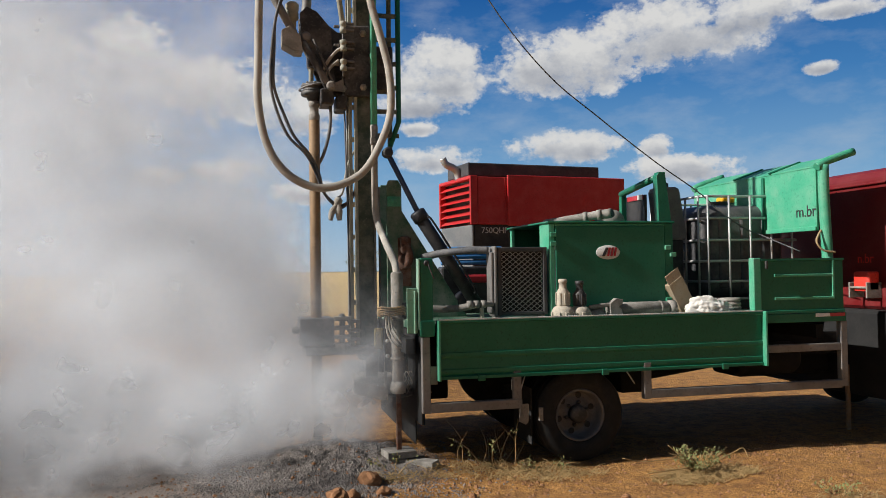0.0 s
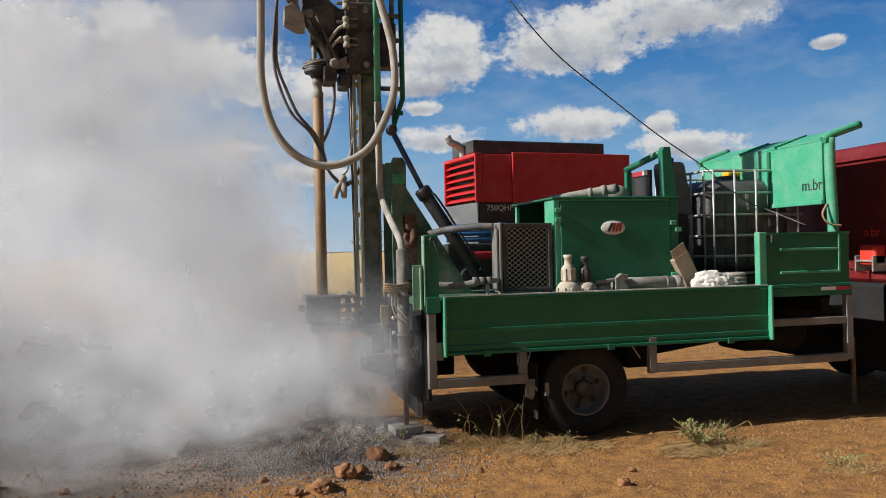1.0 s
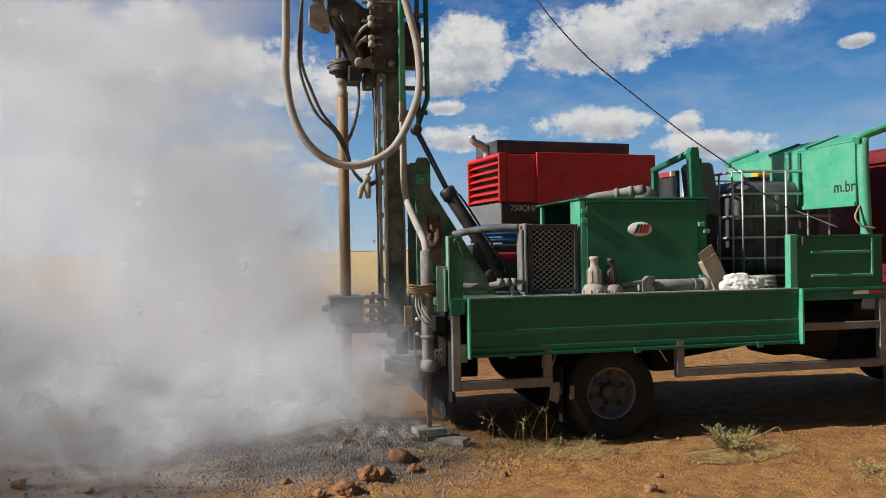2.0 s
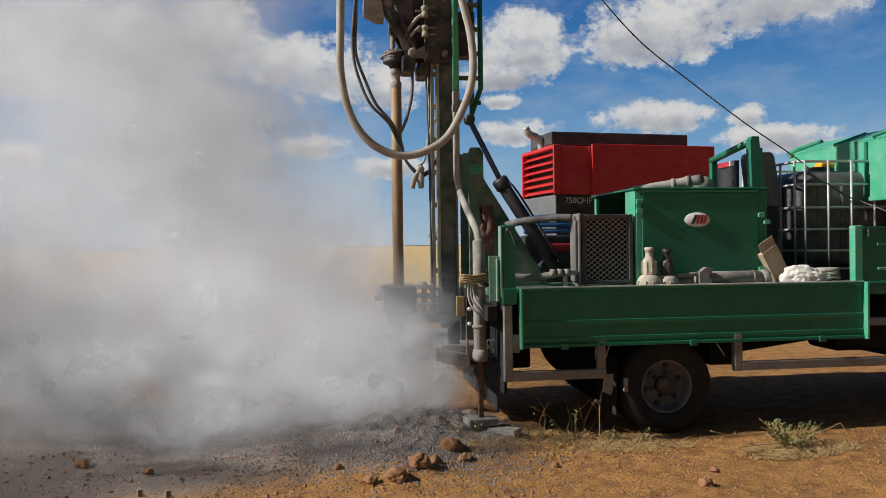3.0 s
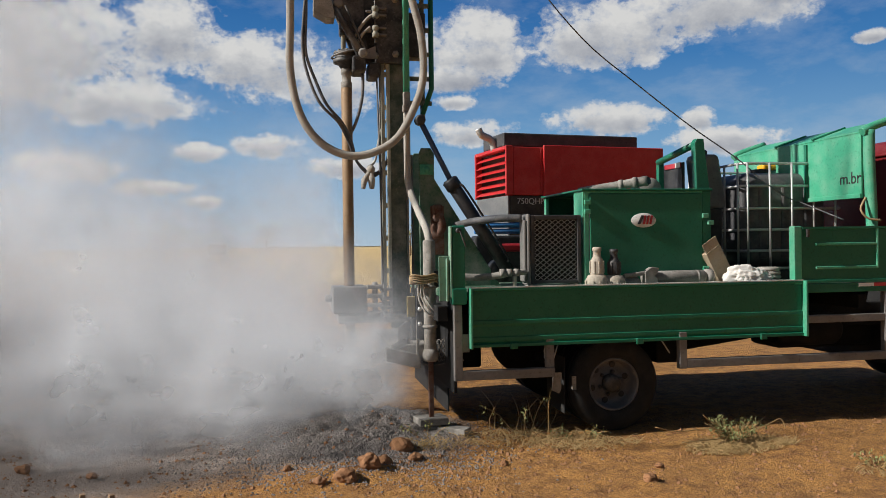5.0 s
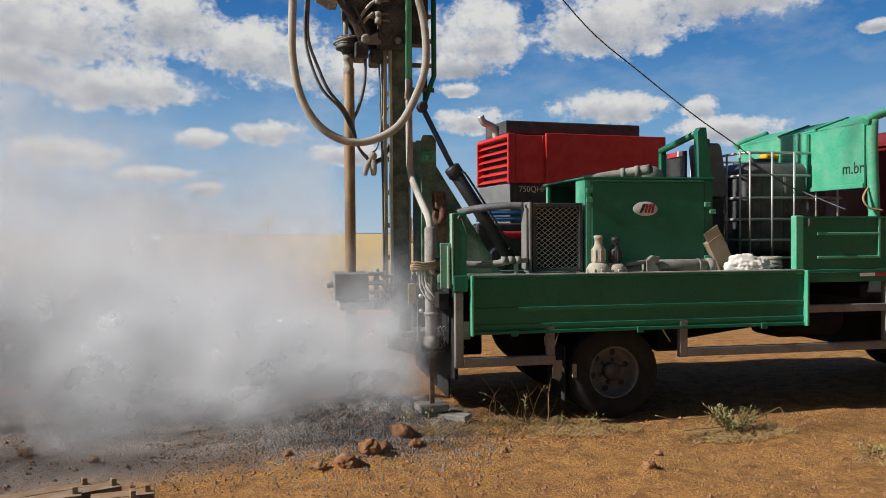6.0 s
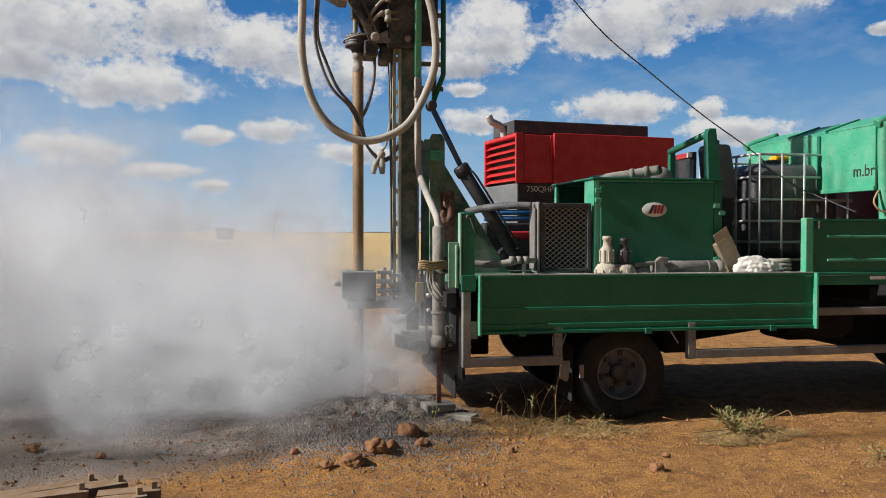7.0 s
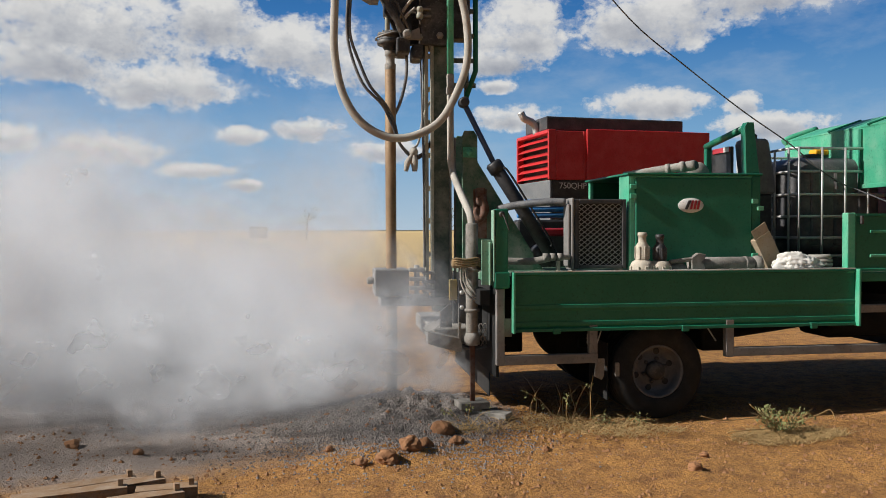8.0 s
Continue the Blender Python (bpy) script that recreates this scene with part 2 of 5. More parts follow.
def build_ground():
    def axis(lo, hi, fine_lo, fine_hi, step, n=26):
        inner = list(np.arange(fine_lo, fine_hi, step))
        left = [fine_lo - (fine_lo - lo) * (k / n) ** 4 for k in range(n, 0, -1)]
        right = [fine_hi + (hi - fine_hi) * (k / n) ** 4 for k in range(0, n + 1)]
        return left + inner + right

    xs, ys = axis(-2500, 2500, -4.2, 4.8, 0.026), axis(-400, 2600, -3.4, 1.6, 0.026)
    verts, faces = [], []
    for y in ys:
        for x in xs:
            verts.append((x, y, ground_height(x, y)))
    w = len(xs)
    for j in range(len(ys) - 1):
        for i in range(w - 1):
            k = j * w + i
            faces.append((k, k + 1, k + w + 1, k + w))
    me = bpy.data.meshes.new("ground")
    me.from_pydata(verts, [], faces)
    me.polygons.foreach_set("use_smooth", [True] * len(faces))
    m, n, l, b = shader("earth", 0.95)
    big = tex(n, l, 0.9, 6, 0.6)
    mid = tex(n, l, 7, 6, 0.65)
    fine = tex(n, l, 55, 5, 0.7)
    soil = mixc(n, l, big, (0.46, 0.205, 0.042), (0.60, 0.31, 0.085))
    soil = mixc(n, l, ramp(n, l, mid, [(0.36, (0.85,) * 3), (0.56, (0, 0, 0))]), soil, (0.25, 0.105, 0.030))
    soil = mixc(n, l, ramp(n, l, fine, [(0.37, (0.8,) * 3), (0.5, (0, 0, 0))]), soil, (0.17, 0.075, 0.025))
    soil = mixc(n, l, ramp(n, l, fine, [(0.58, (0, 0, 0)), (0.7, (0.5,) * 3)]), soil, (0.64, 0.40, 0.18))
    cut = mixc(n, l, ramp(n, l, fine, [(0.3, (0, 0, 0)), (0.7, (1, 1, 1))]), (0.13, 0.11, 0.10), (0.47, 0.42, 0.38))
    c = n.new("ShaderNodeTexCoord")
    xyz = n.new("ShaderNodeSeparateXYZ")
    l.new(c.outputs["Object"], xyz.inputs[0])

    def fac(x0, y0, rx, ry, wob):
        """1 inside an ellipse on the plan, with a ragged rim."""
        terms = []
        for ax, o, r in (("X", x0, rx), ("Y", y0, ry)):
            s = n.new("ShaderNodeMath")
            s.operation = "MULTIPLY_ADD"
            l.new(xyz.outputs[ax], s.inputs[0])
            s.inputs[1].default_value, s.inputs[2].default_value = 1 / r, -o / r
            p = n.new("ShaderNodeMath")
            p.operation = "POWER"
            ab = n.new("ShaderNodeMath")
            ab.operation = "ABSOLUTE"
            l.new(s.outputs[0], ab.inputs[0])
            l.new(ab.outputs[0], p.inputs[0])
            p.inputs[1].default_value = 2
            terms.append(p.outputs[0])
        a = n.new("ShaderNodeMath")
        l.new(terms[0], a.inputs[0])
        l.new(terms[1], a.inputs[1])
        w2 = n.new("ShaderNodeMath")
        w2.operation = "MULTIPLY_ADD"
        l.new(mid, w2.inputs[0])
        w2.inputs[1].default_value = wob
        l.new(a.outputs[0], w2.inputs[2])
        return ramp(n, l, w2.outputs[0], [(0.45 + wob * 0.5, (1, 1, 1)), (min(1.0, 0.95 + wob * 0.3), (0, 0, 0))])

    soil = mixc(n, l, fac(-3.6, 0.6, 3.3, 2.0, 0.35), soil, mixc(n, l, fine, (0.25, 0.19, 0.155), (0.44, 0.37, 0.32)))
    soil = mixc(n, l, fac(-0.9, 0.35, 1.15, 1.0, 0.3), soil, cut)
    # dry grassland away from the rig
    straw = mixc(n, l, tex(n, l, 3, 6, 0.7, (1, 0.3, 1)), (0.42, 0.27, 0.10), (0.62, 0.46, 0.20))
    far = n.new("ShaderNodeMapRange")
    l.new(xyz.outputs["Y"], far.inputs[0])
    far.inputs[1].default_value, far.inputs[2].default_value = 14, 30
    soil = mixc(n, l, far.outputs[0], soil, straw)
    l.new(soil, b.inputs["Base Color"])
    add = n.new("ShaderNodeMath")
    l.new(mid, add.inputs[0])
    l.new(fine, add.inputs[1])
    bump(n, l, b, add.outputs[0], 1.0, 0.045)
    me.materials.append(m)
    return tagged(new("ground", me), "orange earth ground with grey drill cuttings and dry field", "ground", kind="structure")


build_ground()


# ---- sky backdrop with clouds ----
def build_backdrop():
    R, verts, faces = 2400.0, [], []
    na, ne = 60, 24
    for j in range(ne + 1):
        el = radians(-3 + 53 * j / ne)
        for i in range(na + 1):
            az = radians(-62 + 140 * i / na)
            verts.append((R * math.sin(az) * math.cos(el), R * math.cos(az) * math.cos(el), R * math.sin(el)))
    for j in range(ne):
        for i in range(na):
            k = j * (na + 1) + i
            faces.append((k, k + 1, k + na + 2, k + na + 1))
    me = bpy.data.meshes.new("backdrop_sky")
    me.from_pydata(verts, [], faces)
    uv = me.uv_layers.new(name="UVMap")
    for poly in me.polygons:
        for li in poly.loop_indices:
            v = me.vertices[me.loops[li].vertex_index].co
            uv.data[li].uv = (math.degrees(math.atan2(v.x, v.y)), math.degrees(math.asin(v.z / R)))
    m, n, l, b = shader("sky_with_clouds")
    n.remove(b)
    u = n.new("ShaderNodeTexCoord")
    sep = n.new("ShaderNodeSeparateXYZ")
    l.new(u.outputs["UV"], sep.inputs[0])

    def math2(op, a, c=0.0, d=0.0, clamp=False):
        x = n.new("ShaderNodeMath")
        x.operation, x.use_clamp = op, clamp
        for i, v in enumerate((a, c, d)):
            if isinstance(v, (int, float)):
                x.inputs[i].default_value = v
            else:
                l.new(v, x.inputs[i])
        return x.outputs[0]

    def noise2(scale, sx, sy, detail, off=0.0):
        mp = n.new("ShaderNodeMapping")
        mp.inputs["Scale"].default_value = (sx, sy, 1)
        mp.inputs["Location"].default_value = (off, off * 0.7, off)
        l.new(u.outputs["UV"], mp.inputs[0])
        t = n.new("ShaderNodeTexNoise")
        t.inputs["Scale"].default_value, t.inputs["Detail"].default_value, t.inputs["Roughness"].default_value = scale, detail, 0.58
        l.new(mp.outputs[0], t.inputs[0])
        return t.outputs[0]

    # clouds: azimuth, elevation, half width, half height, in degrees
    CLOUDS = CLOUD_ROWS
    warp = noise2(0.30, 1, 1.5, 5, 3)
    lump = noise2(0.75, 1, 1.3, 5, 11)
    total, under = None, None
    for az, el, w, h in CLOUDS:
        w, h = w * 1.15, h * 1.2
        dx = math2("MULTIPLY_ADD", sep.outputs[0], 1 / w, -az / w)
        dy = math2("MULTIPLY_ADD", sep.outputs[1], 1 / h, -el / h)
        # flatter bases
        q = math2("MULTIPLY_ADD", dx, dx, math2("MULTIPLY", dy, dy))
        g = math2("SUBTRACT", 1.0, q)
        total = g if total is None else math2("SMOOTH_MAX", total, g, 0.25)
        s = math2("MULTIPLY", math2("MAXIMUM", g, 0.0), dy)
        under = s if under is None else math2("ADD", under, s)
    curl = noise2(1.9, 1, 1.2, 7, 31)
    edge = math2("ADD", total, math2("MULTIPLY_ADD", warp, 2.6, -1.42))
    edge = math2("ADD", edge, math2("MULTIPLY_ADD", lump, 1.5, -0.75))
    edge = math2("ADD", edge, math2("MULTIPLY_ADD", curl, 1.1, -0.55))
    cover = ramp(n, l, math2("MULTIPLY_ADD", edge, 0.5, 0.35, True), [(0.24, (0, 0, 0)), (0.38, (0.30,) * 3), (0.50, (0.80,) * 3), (0.70, (1, 1, 1))])
    # thin veils between the clouds
    veil = ramp(n, l, noise2(0.16, 1, 2.2, 8, 20), [(0.45, (0, 0, 0)), (0.75, (0.42,) * 3)])
    blue = ramp(n, l, math2("MULTIPLY", sep.outputs[1], 1 / 45, 0, True), [(0.0, (0.56, 0.72, 0.86)), (0.13, (0.26, 0.52, 0.82)), (0.28, (0.072, 0.27, 0.63)), (0.42, (0.02, 0.142, 0.46)), (1.0, (0.012, 0.085, 0.34))])
    blue = mixc(n, l, veil, blue, (0.62, 0.71, 0.82))
    body = math2("MULTIPLY_ADD", math2("MAXIMUM", edge, 0.0), -0.22, 0.20)
    tone = math2("ADD", math2("MULTIPLY_ADD", under, 0.60, math2("MULTIPLY_ADD", lump, 0.9, -0.02)), math2("MULTIPLY_ADD", curl, 0.35, body), True)
    white = ramp(n, l, tone, [(0.25, (0.43, 0.46, 0.53)), (0.55, (0.66, 0.68, 0.72)), (0.82, (0.93, 0.93, 0.92))])
    col = mixc(n, l, cover, blue, white)
    em = n.new("ShaderNodeEmission")
    l.new(col, em.inputs[0])
    em.inputs[1].default_value = 0.57
    l.new(em.outputs[0], n["Material Output"].inputs[0])
    me.materials.append(m)
    tagged(new("backdrop_sky", me), "blue sky with scattered white cumulus clouds", "sky", kind="structure")


CLOUD_ROWS = ((-15.4, 13.1, 7.4, 2.9), (-7.4, 14.3, 3.5, 2.0), (-10.9, 9.6, 5.1, 1.4), (-17.8, 10.5, 4.7, 1.2), (-2.1, 12.4, 4.9, 1.9), (3.3, 11.0, 3.1, 1.5),
              (13.0, 13.4, 3.3, 2.5), (12.0, 11.5, 2.9, 0.9), (12.0, 10.0, 1.3, 0.5), (13.0, 7.8, 2.7, 0.8), (22.6, 8.4, 3.6, 1.0), (28.6, 8.2, 1.2, 0.7),
              (30.1, 6.7, 3.7, 0.9), (-5.8, 6.4, 1.6, 0.6), (-1.2, 7.0, 2.1, 0.8), (4.1, 5.5, 2.3, 0.7), (-8.6, 4.0, 2.4, 0.5), (-5.6, 3.1, 1.2, 0.4),
              (-14.2, 5.3, 3.3, 1.0), (-19.7, 5.7, 1.6, 0.9), (29.7, 15.7, 5.9, 2.0), (34.8, 16.4, 3.5, 1.2), (22.4, 14.1, 4.7, 2.1), (38.9, 12.5, 1.0, 0.4),
              (40.1, 15.9, 2.0, 0.5))
build_backdrop()


# ---- the truck ----
def wheel_parts(truck, x, y_out, y_in, z=0.375, r=0.385):
    """A road wheel: tyre with grooved tread and a steel rim with hand holes, hub and nuts; its outside faces -y."""
    tyre = bmesh.new()
    w = y_in - y_out
    prof = [(0.212, w * 0.12), (0.222, 0.0), (0.30, -0.012), (0.345, 0.0), (0.372, w * 0.06), (r, w * 0.14), (r, w * 0.30), (r - 0.012, w * 0.31),
            (r - 0.012, w * 0.36), (r, w * 0.37), (r, w * 0.62), (r - 0.012, w * 0.63), (r - 0.012, w * 0.68), (r, w * 0.69), (r, w * 0.86),
            (0.372, w * 0.94), (0.34, w), (0.25, w)]
    turned(prof + [(0.2, w * 0.9), (0.205, w * 0.3), prof[0]], 48, "y", (x, y_out, z), tyre, False)
    wheel = part("wheel", tyre, RUBBER, truck)
    rim = bmesh.new()
    turned([(0.213, 0.075), (0.217, 0.012), (0.209, 0.004), (0.200, 0.012), (0.194, 0.045), (0.190, 0.10), (0.176, 0.135), (0.125, 0.125), (0.112, 0.105), (0.02, 0.105)], 40, "y", (x, y_out, z), rim, False)
    part("rim", rim, RIM, wheel, "dusty grey steel rim")
    for k in range(6):
        holes = bmesh.new()
        a = 2 * math.pi * k / 6 + 0.3
        turned([(0.026, 0.135), (0.026, 0.125), (0.022, 0.1235), (0.005, 0.1235)], 14, "y", (x + 0.151 * math.cos(a), y_out, z + 0.151 * math.sin(a)), holes)
        part("hand_hole", holes, BLACK, wheel)
        part("nut", turned([(0.017, 0.11), (0.017, 0.08), (0.008, 0.075)], 6, "y", (x + 0.095 * math.cos(a), y_out, z + 0.095 * math.sin(a))), DARKSTEEL, wheel)
    part("hub", turned([(0.075, 0.09), (0.075, 0.04), (0.06, 0.02), (0.035, 0.015), (0.02, 0.015)], 24, "y", (x, y_out, z)), DARKSTEEL, wheel)
    return wheel


def ribbed_board(x0, x1, z0, z1, y, ribs, lip=0.022):
    """A pressed drop side: a flat sheet with a folded rim and horizontal ribs standing out towards -y."""
    b = bmesh.new()
    prof = [(z0, 0.0), (z0, -lip), (z0 + 0.022, -lip), (z0 + 0.030, -0.004)]
    for zr in ribs:
        prof += [(zr - 0.035, -0.004), (zr - 0.015, -0.013), (zr + 0.010, -0.013), (zr + 0.016, -0.004)]
    prof += [(z1 - 0.024, -0.004), (z1 - 0.018, -lip), (z1, -lip), (z1, 0.014), (z0, 0.014)]
    va = [b.verts.new((x0, y + d, z)) for z, d in prof]
    vb = [b.verts.new((x1, y + d, z)) for z, d in prof]
    n = len(prof)
    for i in range(n):
        b.faces.new((va[i], vb[i], vb[(i + 1) % n], va[(i + 1) % n]))
    b.faces.new(va[::-1])
    b.faces.new(vb)
    bmesh.ops.recalc_face_normals(b, faces=b.faces[:])
    return b


def build_truck():
    t = thing("truck", (1.8, 1.1, 0), "green flatbed drilling truck with a red cab on dusty earth", "truck")
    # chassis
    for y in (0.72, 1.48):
        part("chassis_rail", box(-0.35, 6.2, y - 0.04, y + 0.04, 0.72, 0.94, 0.01), SHADE_BLACK, t)
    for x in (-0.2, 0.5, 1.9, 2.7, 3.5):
        part("crossmember", box(x - 0.04, x + 0.04, 0.05, 2.42, 0.94, 1.06, 0.006), SHADE_BLACK, t)
    part("axle", rod((1.23, 0.3, 0.375), (1.23, 1.9, 0.375), 0.07), SHADE_BLACK, t)
    part("differential", turned([(0.05, -0.2), (0.17, -0.12), (0.19, 0.0), (0.17, 0.12), (0.05, 0.2)], 20, "y", (1.23, 1.1, 0.375)), SHADE_BLACK, t)
    part("leaf_spring", box(0.75, 1.75, 0.66, 0.73, 0.50, 0.58, 0.01), SHADE_BLACK, t)
    part("leaf_spring", box(0.75, 1.75, 1.47, 1.54, 0.50, 0.58, 0.01), SHADE_BLACK, t)
    part("fuel_tank", box(2.15, 2.9, 1.75, 2.35, 0.52, 0.9, 0.05), SHADE_BLACK, t)
    part("gearbox", box(3.2, 4.4, 0.85, 1.35, 0.5, 0.95, 0.06), SHADE_BLACK, t)
    wheel_parts(t, 1.235, 0.10, 0.32)
    wheel_parts(t, 1.235, 0.345, 0.565)
    for y in (1.60, 1.85):
        part("wheel", turned([(0.05, 0), (0.25, 0.0), (0.345, 0.0), (0.385, 0.03), (0.385, 0.19), (0.345, 0.22), (0.05, 0.22)], 32, "y", (1.235, y, 0.375)), RUBBER, t)
    wheel_parts(t, 5.4, 0.12, 0.34)
    part("wheel", turned([(0.05, 0), (0.25, 0.0), (0.345, 0.0), (0.385, 0.03), (0.385, 0.19), (0.345, 0.22), (0.05, 0.22)], 32, "y", (5.4, 1.85, 0.375)), RUBBER, t)
    # dark tail plate, carried lower to shade the ground behind it
    part("tail_plate", box(-0.10, -0.07, 0.14, 2.35, 0.36, 1.09, 0.006), SHADE_BLACK, t)
    # added sheet that only keeps the sun off the ground under the tail
    part("shade_apron", box(-0.069, -0.057, 0.55, 2.35, 0.13, 0.60, 0.004), RUBBER, t)
    # added black box that fills the gap under the deck with dark
    part("shade_box", box(0.02, 0.37, 1.15, 2.35, 0.40, 1.05, 0.02), SHADE_BLACK, t)
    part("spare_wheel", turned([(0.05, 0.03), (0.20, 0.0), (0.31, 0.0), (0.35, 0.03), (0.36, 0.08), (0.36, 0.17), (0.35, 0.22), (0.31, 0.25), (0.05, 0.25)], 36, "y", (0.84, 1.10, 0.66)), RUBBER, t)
    part("spare_carrier", box(0.80, 0.88, 1.18, 1.30, 0.66, 1.02, 0.006), SHADE_BLACK, t)
    # another added box, there to darken the view beneath the deck
    part("shade_box", box(1.85, 2.1, 0.62, 1.5, 0.45, 0.92, 0.02), SHADE_BLACK, t)
    part("air_tank", rod((2.95, 0.55, 0.72), (3.6, 0.55, 0.72), 0.15, 18), SHADE_BLACK, t)
    part("drive_shaft", rod((1.4, 1.1, 0.42), (3.3, 1.1, 0.66), 0.05, 12), SHADE_BLACK, t)
    # deck and side boards
    part("deck", box(-0.12, 3.72, 0.02, 2.46, 1.10, 1.165, 0.008), GREEN_DUSTY, t, "dust-covered steel deck")
    part("deck_edge", box(0.02, 2.88, 0.014, 0.05, 1.06, 1.178, 0.006), DUSTY, t)
    near = part("side_board", ribbed_board(0.012, 2.872, 0.735, 1.195, -0.014, (0.80, 0.93)), GREEN, t, "green pressed steel drop side")
    # flanges in the lightened green, as if catching the sun
    part("flange", box(-0.006, 0.012, -0.085, 0.004, 0.730, 1.197, 0.004), GREEN_PALE_LIT, near)
    part("flange", box(2.872, 2.892, -0.075, 0.004, 0.730, 1.197, 0.004), GREEN_PALE_LIT, near)
    for x in (0.35, 1.4, 2.5):
        part("hinge", box(x - 0.03, x + 0.03, -0.045, -0.02, 0.715, 0.765, 0.006), GREEN, near)
    part("side_board", ribbed_board(0.012, 2.872, 0.735, 1.195, 2.49, (0.80, 0.93)), GREEN, t)
    # bright line of sun on the dusty lip, put in as a white strip
    part("lit_board_cap", box(0.012, 2.872, -0.034, 0.0, 1.1955, 1.205, 0), WHITE, near, "white strip for the dusty sunlit top edge")
    # rear corner post and its bracket
    part("corner_post", box(-0.132, -0.032, -0.035, 0.06, 1.07, 1.685, 0.01), GREEN, t)
    # thin sheet whose pale colour gives the post a lit, dusty left face
    part("post_face", box(-0.150, -0.135, -0.038, 0.05, 1.13, 1.68, 0.004), PALE_DUSTY_LIT, t)
    part("post_collar", box(-0.14, -0.024, -0.044, 0.066, 1.075, 1.20, 0.008), GREEN, t)
    part("latch", rod((-0.075, -0.05, 1.64), (-0.03, -0.055, 1.52), 0.006, 8), DARKSTEEL, t)
    part("latch", turned([(0.022, 0), (0.022, -0.012), (0.012, -0.018)], 12, "y", (-0.085, -0.035, 1.645)), DARKSTEEL, t)
    part("corner_plate", box(-0.235, -0.15, 0.0, 0.012, 1.10, 1.45, 0.004), PALE_DUSTY_LIT, t)
    part("corner_plate", box(-0.180, -0.165, -0.03, 0.10, 1.10, 1.43, 0.004), PALE_DUSTY_LIT, t)
    # front side gate
    gate = part("side_gate", ribbed_board(2.87, 3.70, 1.172, 1.648, -0.012, ()), GREEN, t, "green front side gate with pressed ribs")
    for z in (1.30, 1.50):
        part("rib", box(3.0, 3.60, -0.032, -0.012, z - 0.012, z + 0.012, 0.005), GREEN_PALE_LIT, gate)
    part("rib", box(3.58, 3.602, -0.034, -0.012, 1.29, 1.63, 0.005), GREEN_PALE_LIT, gate)
    part("gate_post", box(2.795, 2.868, -0.03, 0.045, 1.165, 1.655, 0.008), GREEN_PALE_LIT, t)
    part("hook", box(2.90, 2.925, -0.055, -0.034, 1.56, 1.63, 0.006), DARKSTEEL, gate)
    part("side_beam", box(2.895, 3.715, -0.03, 0.03, 1.09, 1.168, 0.006), GREEN, t)
    part("reflector", box(3.40, 3.545, -0.034, -0.031, 1.135, 1.165, 0), WHITE, t, "white reflective strip")
    part("reflector", box(3.548, 3.70, -0.034, -0.031, 1.135, 1.165, 0), REFLECT, t, "red reflective strip")
    # tubular side guards
    rear = part("side_guard", box(-0.125, -0.06, -0.03, 0.03, 0.48, 1.07, 0.006), GREY, t, "grey square tube side guard")
    part("guard_bar", box(-0.06, 0.685, -0.03, 0.03, 0.482, 0.556, 0.006), GREY, rear)
    part("guard_post", box(0.615, 0.682, -0.025, 0.03, 0.556, 0.80, 0.006), GREY, rear)
    part("guard_tab", box(-0.06, 0.0, -0.01, 0.01, 0.70, 0.84, 0.004), GREY, rear)
    front = part("side_guard", box(1.748, 1.815, -0.03, 0.03, 0.50, 0.80, 0.006), GREY, t, "grey square tube side guard")
    part("guard_bar", box(1.815, 3.66, -0.03, 0.03, 0.505, 0.575, 0.006), GREY, front)
    part("guard_post", box(3.655, 3.722, -0.03, 0.03, 0.515, 1.09, 0.006), GREY, front)
    part("guard_bar", box(2.88, 3.655, -0.028, 0.028, 0.835, 0.900, 0.006), GREY, front)
    for x0, x1 in ((1.70, 1.60), (0.70, 0.78)):
        part("stay", rod((x0, 0.05, 0.62), (x1, 0.1, 0.80), 0.006, 8), GALV, t)
    # mud flaps and their bracket
    part("mud_flap", prism([(0.70, 0.50), (0.685, 0.36), (0.745, 0.33), (0.765, 0.36), (0.77, 0.50)], "y", 0.06, 0.075), DUSTY, t, "dusty torn mud flap")
    part("mud_flap", box(0.80, 0.812, 0.10, 0.55, 0.16, 0.62, 0.004), RUBBER, t)
    part("wheel_marker", box(0.865, 0.9, 0.08, 0.10, 0.35, 0.46, 0.004), DUSTY, t)
    part("mud_flap", prism([(0.62, 0.62), (0.62, 0.70), (0.66, 0.72), (0.67, 0.62)], "y", 0.05, 0.06), WHITE, t)
    part("mud_guard", box(0.70, 1.80, 0.08, 0.58, 0.98, 1.0, 0.006), BLACK, t)
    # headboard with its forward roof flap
    # sunlit look of the headboard and its tubes is in their paler green
    hb = part("headboard", box(3.585, 3.61, 0.16, 2.14, 1.90, 2.488, 0.006), GREEN_PALE_LIT, t, "bright green sheet steel headboard")
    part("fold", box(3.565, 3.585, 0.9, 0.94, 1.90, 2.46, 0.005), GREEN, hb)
    part("fold", box(3.57, 3.585, 0.16, 2.14, 1.90, 1.94, 0.005), GREEN_PALE_LIT, hb)
    part("headboard_post", tube([(3.64, 0.10, 1.17), (3.64, 0.10, 1.7), (3.62, 0.10, 2.2), (3.62, 0.10, 2.49)], 0.048, 16), GREEN_PALE_LIT, t)
    part("headboard_post", tube([(3.64, 2.18, 1.17), (3.62, 2.18, 2.2), (3.62, 2.18, 2.49)], 0.048, 16), GREEN_PALE_LIT, t)
    part("roof_tube", tube([(3.55, 0.10, 2.47), (3.66, 0.10, 2.525), (3.94, 0.10, 2.615)], 0.036, 14), GREEN_PALE_LIT, t)
